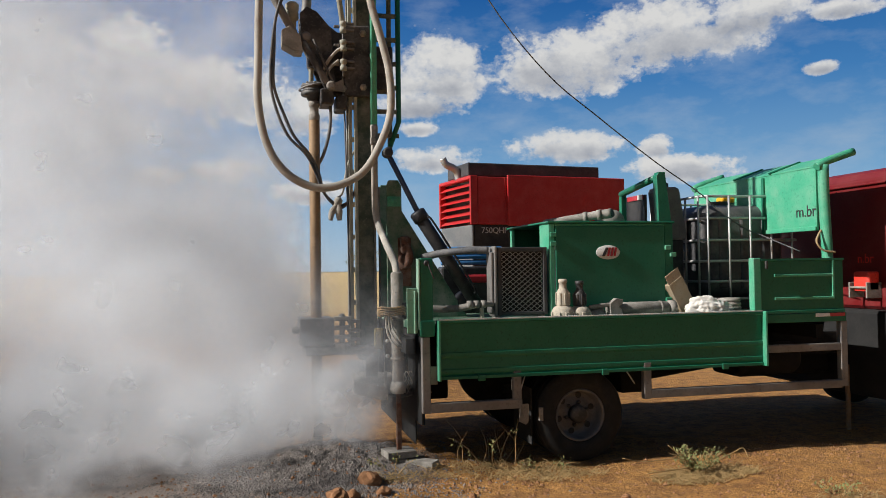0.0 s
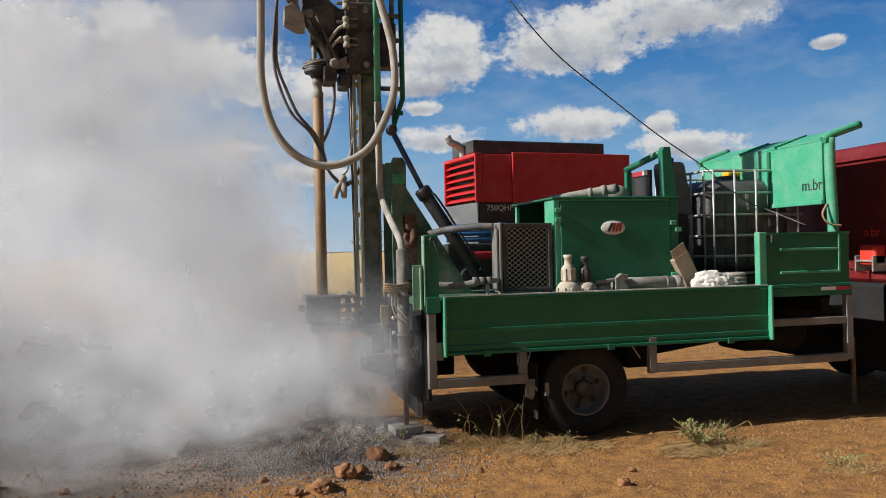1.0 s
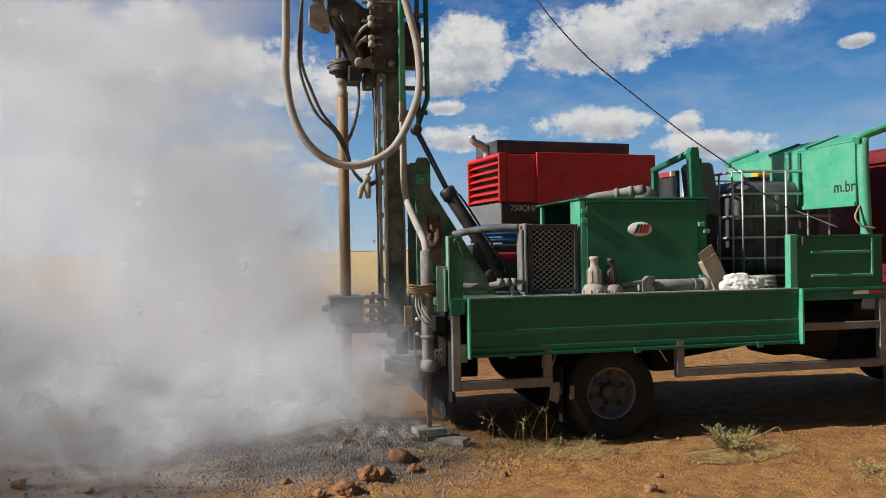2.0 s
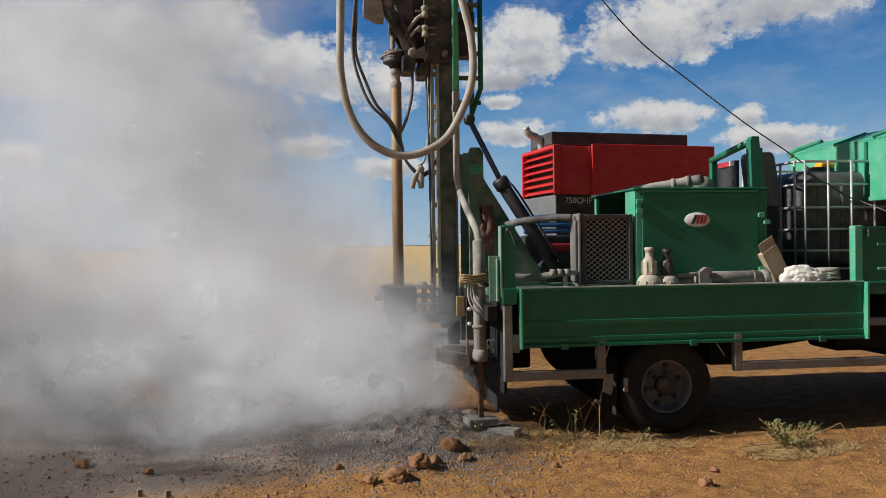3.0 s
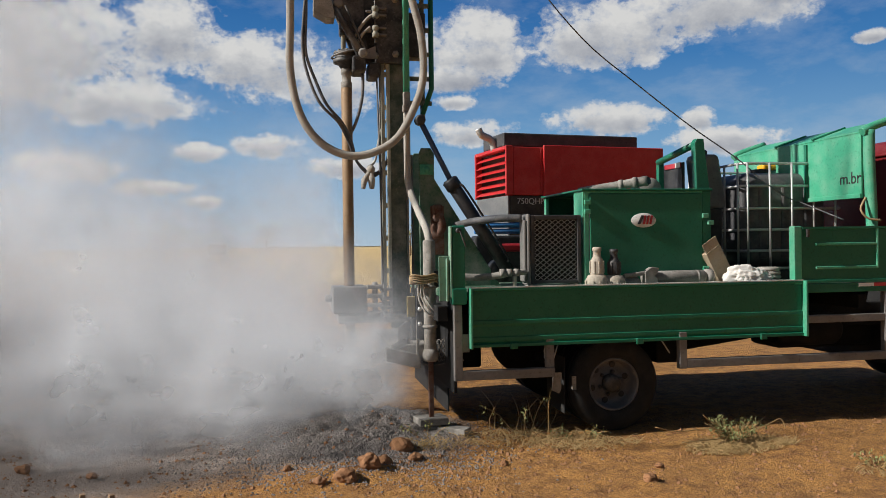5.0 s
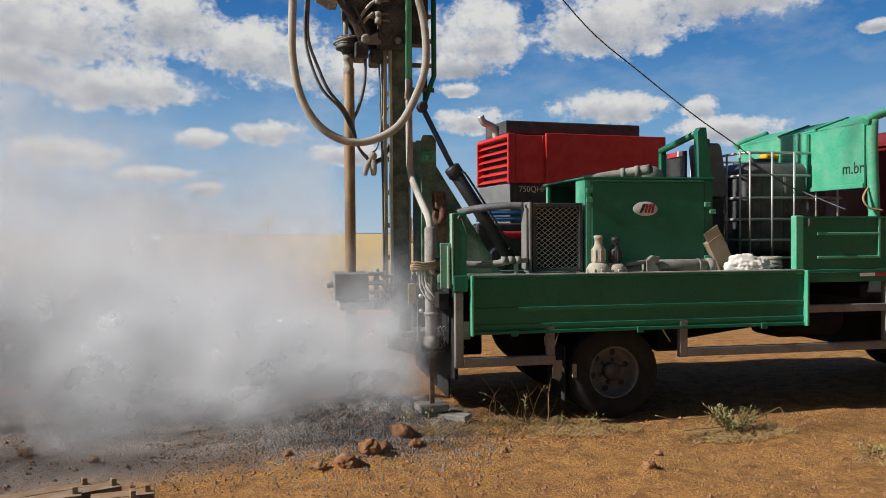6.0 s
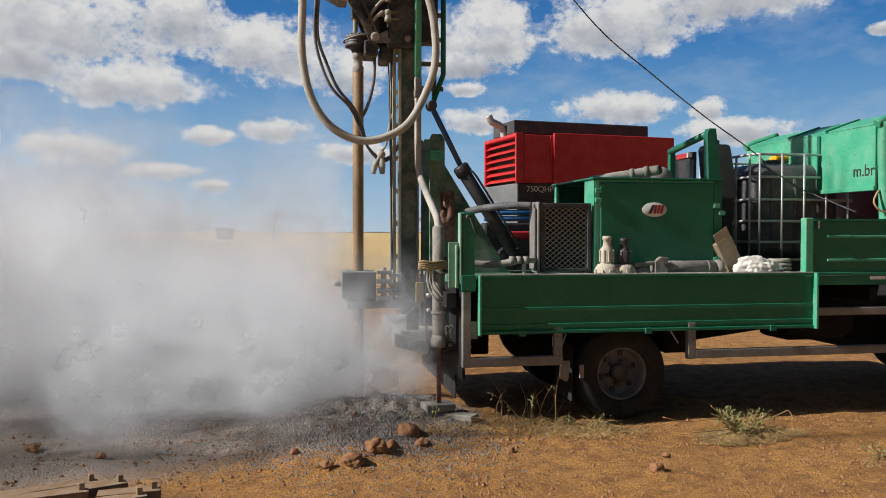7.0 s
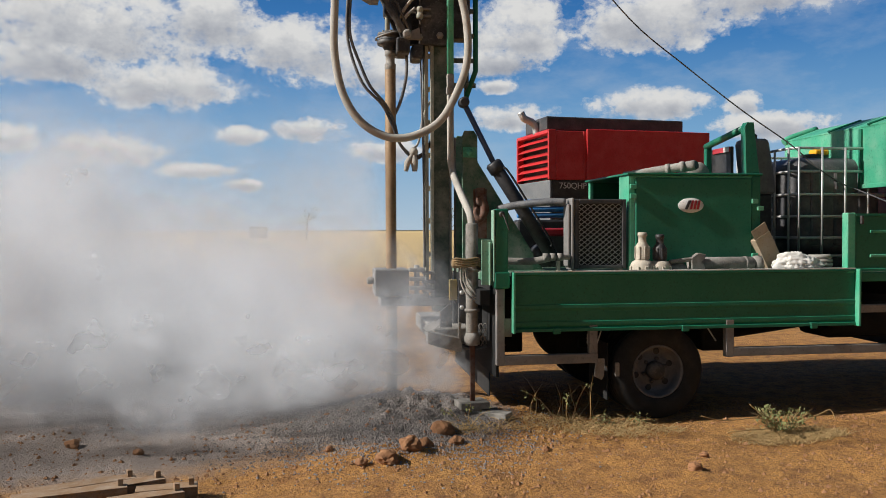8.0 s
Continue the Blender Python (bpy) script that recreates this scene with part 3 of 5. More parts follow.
    part("roof_tube", tube([(3.55, 2.18, 2.47), (3.66, 2.18, 2.525), (3.94, 2.18, 2.615)], 0.036, 14), GREEN_PALE_LIT, t)
    flap = bmesh.new()
    quad = [(3.58, 0.12, 2.475), (3.92, 0.12, 2.595), (3.92, 2.16, 2.595), (3.58, 2.16, 2.475)]
    lo = [flap.verts.new(q) for q in quad]
    hi = [flap.verts.new((q[0], q[1], q[2] + 0.012)) for q in quad]
    flap.faces.new(lo[::-1])
    flap.faces.new(hi)
    for i in range(4):
        flap.faces.new((lo[i], lo[(i + 1) % 4], hi[(i + 1) % 4], hi[i]))
    part("roof_flap", flap, GREEN_PALE_LIT, t)
    for y in (0.8, 1.4):
        part("flap_rib", rod((3.56, y, 2.49), (3.92, y, 2.61), 0.012, 10), GREEN, t)
    lettering("lettering", "m.br", 0.15, Matrix.Translation((3.583, 0.30, 2.035)) @ pose(0, 0, 0, 90, 0, -90), BLACK, hb, "dark painted letters")
    # cab
    prof = [(4.35, 1.16), (4.35, 2.36), (4.37, 2.44), (4.43, 2.50), (5.4, 2.52), (5.65, 2.46), (6.05, 1.65), (6.15, 1.5), (6.18, 0.55), (4.9, 0.55), (4.8, 1.16)]
    cab = part("cab", prism(prof, "y", 0.02, 2.18, 0.03), REDDARK, t, "red truck cab with lit roof edge")
    part("roof_lip", box(4.325, 4.37, 0.02, 2.18, 2.345, 2.365, 0.006), REDDARK, cab)
    lettering("lettering", "n.br", 0.13, Matrix.Translation((4.342, 0.445, 1.60)) @ pose(0, 0, 0, 90, 0, -90), BRIGHTRED, cab, "red painted letters")
    can = part("fuel_can", box(4.20, 4.33, 0.25, 0.45, 1.33, 1.52, 0.02), BRIGHTRED, cab, "red plastic fuel can in a bracket")
    part("bracket", box(4.18, 4.345, 0.25, 0.268, 1.27, 1.42, 0.005), DUSTY, can)
    part("bracket", box(4.18, 4.345, 0.472, 0.49, 1.27, 1.42, 0.005), DUSTY, can)
    part("bracket", box(4.18, 4.20, 0.268, 0.472, 1.36, 1.38, 0.005), DUSTY, can)
    # skirt coloured near-black so that it reads as shaded
    part("cab_skirt", box(4.22, 4.75, 0.02, 2.16, 0.34, 1.155, 0.03), SHADE_BLACK, cab)
    part("bumper", box(6.1, 6.3, 0.1, 2.1, 0.45, 0.75, 0.03), BLACK, cab)
    return t


build_truck()


# ---- the drill mast ----
MX, MY = -0.40, 1.10


def build_mast():
    t = thing("drill_mast", (MX, MY, 0.6), "tall dusty steel drill mast bolted to the truck tail", "drill mast")
    col = part("column", box(-0.468, -0.33, MY - 0.09, MY + 0.09, 0.80, 6.4, 0.008), MASTGREEN, t, "dust-streaked dark green mast column")
    part("rail", box(-0.545, -0.515, MY - 0.10, MY - 0.06, 0.85, 6.4, 0.004), MASTRAIL, col)
    part("rail", box(-0.500, -0.470, MY - 0.12, MY - 0.08, 0.85, 6.4, 0.004), MASTRAIL, col)
    part("rail", box(-0.545, -0.515, MY + 0.06, MY + 0.10, 0.85, 6.4, 0.004), DUSTY, col)
    for k in range(19):
        z = 1.0 + 0.29 * k
        part("lattice", box(-0.54, -0.47, MY - 0.095, MY - 0.075, z, z + 0.045, 0.004), MASTRAIL, col)
    part("rail", box(-0.330, -0.312, MY - 0.11, MY - 0.07, 0.85, 6.4, 0.004), DUSTY, col)
    part("rail", box(-0.28, -0.262, MY - 0.05, MY - 0.02, 0.9, 2.35, 0.004), DUSTY, col)
    # ladder frame on the back of the mast
    lad = part("ladder", tube([(-0.075, MY, 6.3), (-0.075, MY, 2.95), (-0.16, MY, 2.72)], 0.024, 8, None, 0), GREEN, t, "dark green ladder frame")
    part("stringer", tube([(-0.155, MY + 0.02, 6.3), (-0.155, MY + 0.02, 2.70)], 0.022, 8, None, 0), MASTGREEN, lad)
    for k in range(14):
        z = 2.80 + 0.22 * k
        part("rung", box(-0.33, -0.075, MY - 0.012, MY + 0.012, z, z + 0.04, 0.004), MASTGREEN, lad)
    # drilling head carriage
    car = part("carriage", box(-0.590, -0.342, MY - 0.16, MY + 0.14, 3.14, 3.77, 0.012), DARKSTEEL, t, "dark dusty steel carriage of the drill head")
    part("cheek", prism([(-0.97, 3.86), (-0.91, 3.92), (-0.82, 3.88), (-0.70, 3.74), (-0.66, 3.22), (-0.76, 3.20), (-0.86, 3.45), (-0.96, 3.66)], "y", MY - 0.14, MY - 0.10), DARKSTEEL, car)
    part("cheek", prism([(-0.97, 3.86), (-0.91, 3.92), (-0.82, 3.88), (-0.70, 3.74), (-0.66, 3.22), (-0.76, 3.20), (-0.86, 3.45), (-0.96, 3.66)], "y", MY + 0.08, MY + 0.12), DARKSTEEL, car)
    part("carriage_wing", box(-0.345, -0.135, MY - 0.07, MY + 0.10, 3.22, 3.62, 0.012), DARKSTEEL, car)
    part("back_plate", prism([(-0.97, 3.80), (-0.93, 3.90), (-0.84, 3.90), (-0.63, 3.74), (-0.588, 3.74), (-0.588, 3.16), (-0.72, 3.18), (-0.80, 3.42)], "y", MY - 0.02, MY + 0.06), DARKSTEEL, car)
    part("strut", rod((-1.31, MY - 0.17, 4.18), (-1.02, MY - 0.17, 3.66), 0.036), GREY, car)
    part("strut", rod((-0.86, MY - 0.19, 3.62), (-0.68, MY - 0.19, 3.22), 0.012), DARKSTEEL, car)
    part("lug_plate", prism([(-0.72, 3.22), (-0.60, 3.28), (-0.595, 3.17), (-0.70, 3.17)], "y", MY - 0.20, MY - 0.17), GREY, car)
    part("pivot", turned([(0.02, -0.03), (0.04, -0.025), (0.04, 0.025), (0.02, 0.03)], 14, "y", (-0.71, MY - 0.19, 3.215)), DUSTY, car)
    part("pivot", turned([(0.02, -0.03), (0.042, -0.025), (0.042, 0.025), (0.02, 0.03)], 14, "y", (-0.92, MY - 0.17, 3.64)), GREY, car)
    part("strut", rod((-0.95, MY - 0.18, 3.60), (-0.74, MY - 0.18, 3.24), 0.032), DARKSTEEL, car)
    part("shield", prism([(-1.13, 3.56), (-1.13, 3.68), (-1.06, 3.72), (-0.97, 3.64), (-0.95, 3.50), (-1.02, 3.50)], "y", MY - 0.22, MY - 0.02), DUSTY, car)
    part("motor", turned([(0.026, 3.72), (0.034, 3.74), (0.034, 3.80), (0.055, 3.81), (0.055, 3.87), (0.050, 3.88), (0.058, 3.89), (0.058, 3.94), (0.036, 3.96)], 18, "z", (-1.033, MY - 0.10, 0)), MASTRAIL, car)
    part("swivel_elbow", tube([(-0.93, MY - 0.02, 3.78), (-0.90, MY - 0.02, 3.98), (-0.92, MY - 0.02, 4.08), (-1.02, MY - 0.02, 4.14)], 0.042, 14), GREY, car)
    part("rotary_box", box(-0.90, -0.70, MY - 0.09, MY + 0.10, 3.40, 3.62, 0.03), DARKSTEEL, car)
    for z in (3.735, 3.57, 3.40):
        clevis = part("clevis", box(-0.57, -0.50, MY - 0.20, MY - 0.162, z + 0.028, z + 0.046, 0.005), GREY, car)
        part("clevis_arm", box(-0.57, -0.50, MY - 0.20, MY - 0.162, z - 0.03, z - 0.012, 0.005), GREY, clevis)
        part("clevis_arm", box(-0.68, -0.63, MY - 0.20, MY - 0.17, z - 0.005, z + 0.018, 0.005), GREY, clevis)
        part("clevis_pin", turned([(0.022, -0.052), (0.030, -0.046), (0.030, -0.012), (0.024, -0.008), (0.024, 0.010), (0.030, 0.014), (0.030, 0.046), (0.022, 0.052)], 14, "z", (-0.60, MY - 0.20, z)), MASTRAIL, clevis)
    part("guide_rod", rod((-0.60, MY - 0.20, 3.30), (-0.60, MY - 0.20, 3.80), 0.010, 10), DARKSTEEL, car)
    part("feed_rod", rod((-0.69, MY - 0.20, 4.4), (-0.605, MY - 0.20, 3.78), 0.024, 12), MASTRAIL, car)
    for x, z in ((-0.42, 3.22), (-0.42, 3.70), (-0.60, 3.20)):
        part("bolt", bolt((x, MY - 0.16, z), "y", 0.022, 0.03), DUSTY, car)
    part("roller_bracket", box(-0.80, -0.68, MY - 0.17, MY + 0.1, 3.06, 3.20, 0.02), DARKSTEEL, car)
    part("roller_bracket", box(-0.66, -0.56, MY - 0.15, MY + 0.1, 3.02, 3.15, 0.02), DARKSTEEL, car)
    part("chuck", turned([(0.04, 3.10), (0.058, 3.125), (0.072, 3.15), (0.112, 3.160), (0.116, 3.168), (0.116, 3.198), (0.098, 3.205), (0.098, 3.228), (0.112, 3.234), (0.112, 3.256), (0.07, 3.27), (0.05, 3.285)], 28, "z", (-0.842, MY, 0)), DARKSTEEL, car)
    for a in range(8):
        part("bolt", turned([(0.011, 3.256), (0.011, 3.272), (0.005, 3.275)], 6, "z", (-0.842 + 0.092 * math.cos(a * 0.785), MY + 0.092 * math.sin(a * 0.785), 0)), GREY, car)
    part("guard_ring", tube([(-0.842 + 0.128 * math.cos(a), MY + 0.128 * math.sin(a), 3.24 + 0.03 * math.cos(a)) for a in (k * math.pi / 8 for k in range(17))], 0.009, 8), GREY, car)
    part("spindle", rod((-0.868, MY - 0.03, 3.27), (-0.868, MY - 0.03, 3.47), 0.022), MASTRAIL, car)
    part("thin_hose", tube([(-0.79, MY - 0.14, 3.30), (-0.74, MY - 0.18, 3.42), (-0.66, MY - 0.2, 3.52), (-0.60, MY - 0.2, 3.55)], 0.014, 8), HOSE, car)
    part("thin_hose", tube([(-0.77, MY - 0.14, 3.28), (-0.71, MY - 0.19, 3.38), (-0.64, MY - 0.2, 3.44)], 0.014, 8), HOSE, car)
    # foot: rod clamp and table
    clamp = part("rod_clamp", box(-1.0, -0.70, MY - 0.19, MY + 0.18, 0.95, 1.185, 0.012), GREY, t, "dust-caked rod clamp block")
    for z in (1.16, 1.08, 1.0, 0.93):
        part("clamp_jaw", box(-0.70, -0.56, MY - 0.20, MY - 0.10, z, z + 0.035, 0.006), DUSTY, clamp)
        part("clamp_jaw", box(-0.58, -0.47, MY - 0.17, MY - 0.07, z - 0.025, z + 0.005, 0.006), DUSTY, clamp)
    part("clamp_pin", rod((-0.63, MY - 0.15, 0.88), (-0.63, MY - 0.15, 1.22), 0.025, 10), DUSTY, clamp)
    part("clamp_knob", rod((-1.06, MY - 0.05, 1.08), (-0.99, MY - 0.05, 1.08), 0.03, 12), DUSTY, clamp)
    part("table", box(-0.95, -0.25, MY - 0.16, MY + 0.16, 0.86, 0.93, 0.008), DUSTY, t)
    # gusset plate, its cap and its backing
    part("gusset", prism([(-0.235, 1.17), (-0.235, 2.34), (-0.215, 2.39), (-0.13, 2.39), (-0.10, 2.34), (-0.10, 2.12), (0.49, 1.17)], "y", 0.88, 0.905), GREEN_DUSTY, t, "dusty green triangular mast bracket")
    part("gusset", prism([(-0.235, 1.17), (-0.235, 2.34), (-0.215, 2.39), (-0.13, 2.39), (-0.10, 2.34), (-0.10, 2.12), (0.49, 1.17)], "y", 1.30, 1.325), GREEN_DUSTY, t)
    part("pivot_plate", box(-0.23, -0.11, 0.862, 0.88, 2.155, 2.245, 0.006), GREEN_PALE_LIT, t)
    part("bolt", bolt((-0.17, 0.862, 2.20), "y", 0.022, 0.02), GREEN_PALE_LIT, t)
    # raising ram
    ram = part("raising_ram", rod((0.035, 0.80, 2.08), (0.56, 0.80, 1.27), 0.058, 18), BLACK, t, "black hydraulic raising ram with bright rod")
    part("piston_rod", rod((-0.235, 0.80, 2.62), (0.05, 0.80, 2.06), 0.024, 14), STEELBLUE, ram)
    part("gland", rod((0.015, 0.80, 2.11), (0.075, 0.80, 2.02), 0.072, 18), BLACK, ram)
    part("oil_line", tube([(0.10, 0.74, 2.05), (0.16, 0.73, 2.0), (0.50, 0.73, 1.46), (0.52, 0.75, 1.38)], 0.010, 8), BLACK, ram)
    part("ram_eye", turned([(0.03, -0.05), (0.045, -0.04), (0.045, 0.04), (0.03, 0.05)], 16, "y", (-0.235, 0.80, 2.62)), BLACK, ram)
    # hook hanging on the bracket
    hook = part("hook", tube([(-0.10, 0.83, 1.86), (-0.07, 0.82, 1.80), (-0.05, 0.82, 1.70), (-0.09, 0.82, 1.62), (-0.13, 0.82, 1.66), (-0.12, 0.82, 1.72)], [0.03, 0.034, 0.04, 0.036, 0.026, 0.014], 12), RUST, t, "rusty iron lifting hook")
    part("hook_block", box(-0.125, -0.045, 0.80, 0.87, 1.79, 1.89, 0.015), RUST, hook)
    part("hook_block", turned([(0.03, -0.04), (0.045, -0.03), (0.045, 0.03), (0.03, 0.04)], 14, "y", (-0.085, 0.83, 1.78)), RUST, hook)
    part("rust_plate", box(-0.14, -0.02, 0.872, 0.879, 1.45, 1.88, 0.003), RUST, t)
    # tail beam and step under the mast
    part("tail_beam", box(-0.56, -0.26, 0.36, 1.7, 0.60, 0.73, 0.01), DUSTY, t)
    return t


build_mast()


def build_rod():
    t = thing("drill_rod", (-0.842, MY, 0.05), "rust-brown dusty steel drill rod in the hole", "drill rod")
    part("shaft", rod((-0.842, MY, -0.05), (-0.842, MY, 2.98), 0.048, 22), ROD, t)
    part("tool_joint", turned([(0.043, 2.93), (0.050, 2.945), (0.050, 2.99), (0.040, 3.0), (0.040, 3.06), (0.048, 3.065), (0.048, 3.11)], 20, "z", (-0.842, MY, 0)), DUSTY, t)


build_rod()


# ---- hoses round the mast ----
def build_hoses():
    y = MY - 0.30
    big = [(-1.10, y, 4.6), (-1.30, y, 4.2), (-1.32, y, 3.89), (-1.33, y, 3.41), (-1.335, y, 3.03), (-1.27, y, 2.69), (-1.13, y, 2.455), (-0.92, y, 2.325), (-0.70, y, 2.32), (-0.46, y, 2.44),
           (-0.31, y, 2.67), (-0.205, y, 2.97), (-0.21, y, 3.32), (-0.29, y, 3.66), (-0.37, y, 3.95), (-0.42, y, 4.3)]
    solid("air_hose", tube(big, 0.034, 14, None, 5), HOSE, "thick dusty grey air hose hanging in a loop", "hose")
    pipe = thing("standpipe", (-0.36, MY - 0.16, 2.3), "green standpipe with a dusty hose fixed along the mast", "pipe")
    yy = MY - 0.20
    part("pipe", tube([(-0.335, yy, 6.2), (-0.335, yy, 4.0), (-0.335, yy, 2.86)], 0.030, 14, None, 0), GREEN_PALE_LIT, pipe)
    part("coupling", turned([(0.032, 2.70), (0.038, 2.71), (0.038, 2.76), (0.032, 2.77), (0.034, 2.86), (0.030, 2.88)], 16, "z", (-0.335, yy, 0)), DUSTY, pipe)
    part("hose", tube([(-0.335, yy, 2.72), (-0.335, yy, 2.3), (-0.33, yy - 0.05, 2.05), (-0.30, 0.6, 1.84), (-0.265, 0.36, 1.66), (-0.255, 0.30, 1.54)], 0.030, 12, None, 4), HOSE, pipe)
    for a, b2 in ((0.0, 0.0), (0.05, 0.06)):
        pts = [(-1.12 + a * 0.3, y + 0.1, 4.0), (-1.18, y + 0.1, 3.78), (-1.215 + a * 0.4, y + 0.1, 3.5), (-1.225 + a * 0.5, y + 0.1, 3.2), (-1.17 + a, y + 0.1, 2.96), (-1.08 + a, y + 0.1, 2.76), (-0.93 + b2 * 0.5, y + 0.12, 2.61),
               (-0.84 + b2 * 0.4, y + 0.2, 2.46), (-0.76, y + 0.25, 2.28), (-0.62, y + 0.3, 2.18 - a * 0.4), (-0.50, y + 0.3, 2.27), (-0.46, y + 0.3, 2.45)]
        solid("hydraulic_hose", tube(pts, 0.013, 8, None, 4), CABLE, "thin dark hydraulic hose hanging beside the rod", "hose", "hydraulic hoses")
    solid("hydraulic_hose", tube([(-0.70, MY - 0.05, 3.06), (-0.71, MY - 0.05, 2.85), (-0.77, MY - 0.02, 2.62), (-0.86, MY + 0.1, 2.45), (-0.84, MY + 0.1, 2.35)], 0.014, 8, None, 4), CABLE, "thin dark hydraulic hose hanging beside the rod", "hose", "hydraulic hoses")
    solid("hoist_cable", tube([(-0.585, MY - 0.1, 3.1), (-0.565, MY - 0.1, 2.2), (-0.55, MY - 0.1, 1.2)], 0.008, 6, None, 0), CABLE, "thin dark steel hoist cable along the mast", "cable")
    solid("hose_tie", tube([(-0.44, MY - 0.05, 2.75), (-0.55, MY - 0.05, 2.55), (-0.60, MY - 0.05, 2.30), (-0.66, MY - 0.05, 2.24)], 0.010, 8, None, 4), HOSE, "pale rope tied to the mast", "rope")
    rag = thing("rag", (-0.65, y + 0.2, 2.2), "grey rag tied round the hanging hoses", "rag")
    part("knot", turned([(0.01, 2.17), (0.035, 2.19), (0.04, 2.22), (0.025, 2.245), (0.01, 2.25)], 10, "z", (-0.645, y + 0.22, 0)), HOSE, rag)
    for dx, w in ((-0.05, 0.03), (0.01, 0.035)):
        part("tail", tube([(-0.645, y + 0.22, 2.2), (-0.65 + dx, y + 0.2, 2.12), (-0.65 + dx * 1.3, y + 0.2, 2.04)], [0.015, w, w * 0.6], 7), HOSE, rag)


build_hoses()


# ---- jack leg at the tail ----
def build_leg():
    t = thing("jack_leg", (-0.257, 0.30, 0.1), "dusty hydraulic jack leg with a rusty foot", "jack leg")
    tube_ = part("outer_tube", rod((-0.257, 0.30, 0.62), (-0.257, 0.30, 1.58), 0.050, 20), DUSTY, t)
    for z in (1.27, 1.20, 0.88, 0.66):
        part("band", turned([(0.052, z - 0.012), (0.060, z - 0.010), (0.060, z + 0.010), (0.052, z + 0.012)], 20, "z", (-0.257, 0.30, 0)), DUSTY, tube_)
    part("collar", turned([(0.05, 0.60), (0.064, 0.61), (0.064, 0.66), (0.05, 0.70)], 20, "z", (-0.257, 0.30, 0)), DUSTY, tube_)
    part("inner_leg", box(-0.275, -0.235, 0.28, 0.32, 0.10, 0.64, 0.006), RUST, t, "rusty inner leg")
    part("foot", turned([(0.10, 0.06), (0.10, 0.08), (0.05, 0.10), (0.04, 0.14)], 16, "z", (-0.255, 0.30, 0)), DUSTY, t)
    part("bracket", box(-0.23, -0.13, 0.26, 0.30, 1.20, 1.33, 0.006), BLACK, t)
    part("bracket", box(-0.36, -0.30, 0.33, 0.35, 0.78, 1.22, 0.006), BLACK, t)
    part("yellow_plate", box(-0.425, -0.355, 0.42, 0.44, 0.95, 1.12, 0.006), YELLOW, t)
    part("hanger", prism([(-0.36, 0.93), (-0.33, 0.93), (-0.345, 0.62), (-0.365, 0.62)], "y", 0.34, 0.36), DUSTY, t)
    part("hanger", prism([(-0.50, 0.86), (-0.43, 0.92), (-0.40, 0.92), (-0.40, 0.60), (-0.47, 0.58), (-0.50, 0.62)], "y", 0.42, 0.44), DARKSTEEL, t)
    for x, z in ((-0.335, 1.13), (-0.335, 1.02), (-0.335, 0.90)):
        part("bolt", bolt((x, 0.33, z), "y", 0.013, 0.014), GALV, t)
    part("channel", prism([(-0.62, 0.72), (-0.36, 0.66), (-0.345, 0.62), (-0.345, 0.55), (-0.37, 0.55), (-0.62, 0.62)], "y", 0.26, 0.38), DUSTY, t)
    strap = thing("strap_bundle", (-0.38, 0.22, 1.25), "ochre lifting straps wound round the jack leg", "strap")
    for k in range(4):
        z = 1.235 + 0.018 * k
        part("turn", tube([(-0.42, 0.26, z), (-0.40, 0.22, z + 0.01), (-0.32, 0.215, z), (-0.23, 0.225, z + 0.012), (-0.20, 0.26, z)], 0.009, 8), OCHRE, strap)
    part("roll", turned([(0.012, -0.03), (0.032, -0.026), (0.036, 0.0), (0.032, 0.026), (0.012, 0.03)], 14, "x", (-0.40, 0.25, 1.255)), OCHRE, strap)
    for k in range(3):
        d = 0.02 * k
        part("loop", tube([(-0.36 + d, 0.23, 1.24), (-0.355 + d, 0.22, 1.10 + d), (-0.30 + d, 0.20, 1.00 + d), (-0.22, 0.21, 0.965 + d), (-0.16, 0.25, 0.985 + d)], 0.008, 8), HOSE, strap)
    mesh = bmesh.new()
    for k in range(9):
        tube([(-0.32 + 0.035 * k, 0.5, 0.56), (-0.22 + 0.035 * k, 0.5, 0.75)], 0.005, 5, mesh, 0)
        tube([(-0.22 + 0.035 * k, 0.5, 0.56), (-0.32 + 0.035 * k, 0.5, 0.75)], 0.005, 5, mesh, 0)
    t2 = thing("tail_screen", (-0.1, 0.5, 0.56), "bent wire mesh screen under the truck tail", "wire screen")
    part("mesh", mesh, DUSTY, t2)
    part("lower_hose", tube([(-0.34, 0.5, 0.60), (-0.25, 0.49, 0.55), (-0.12, 0.49, 0.555), (-0.03, 0.5, 0.60)], 0.012, 8), CABLE, t2)


build_leg()


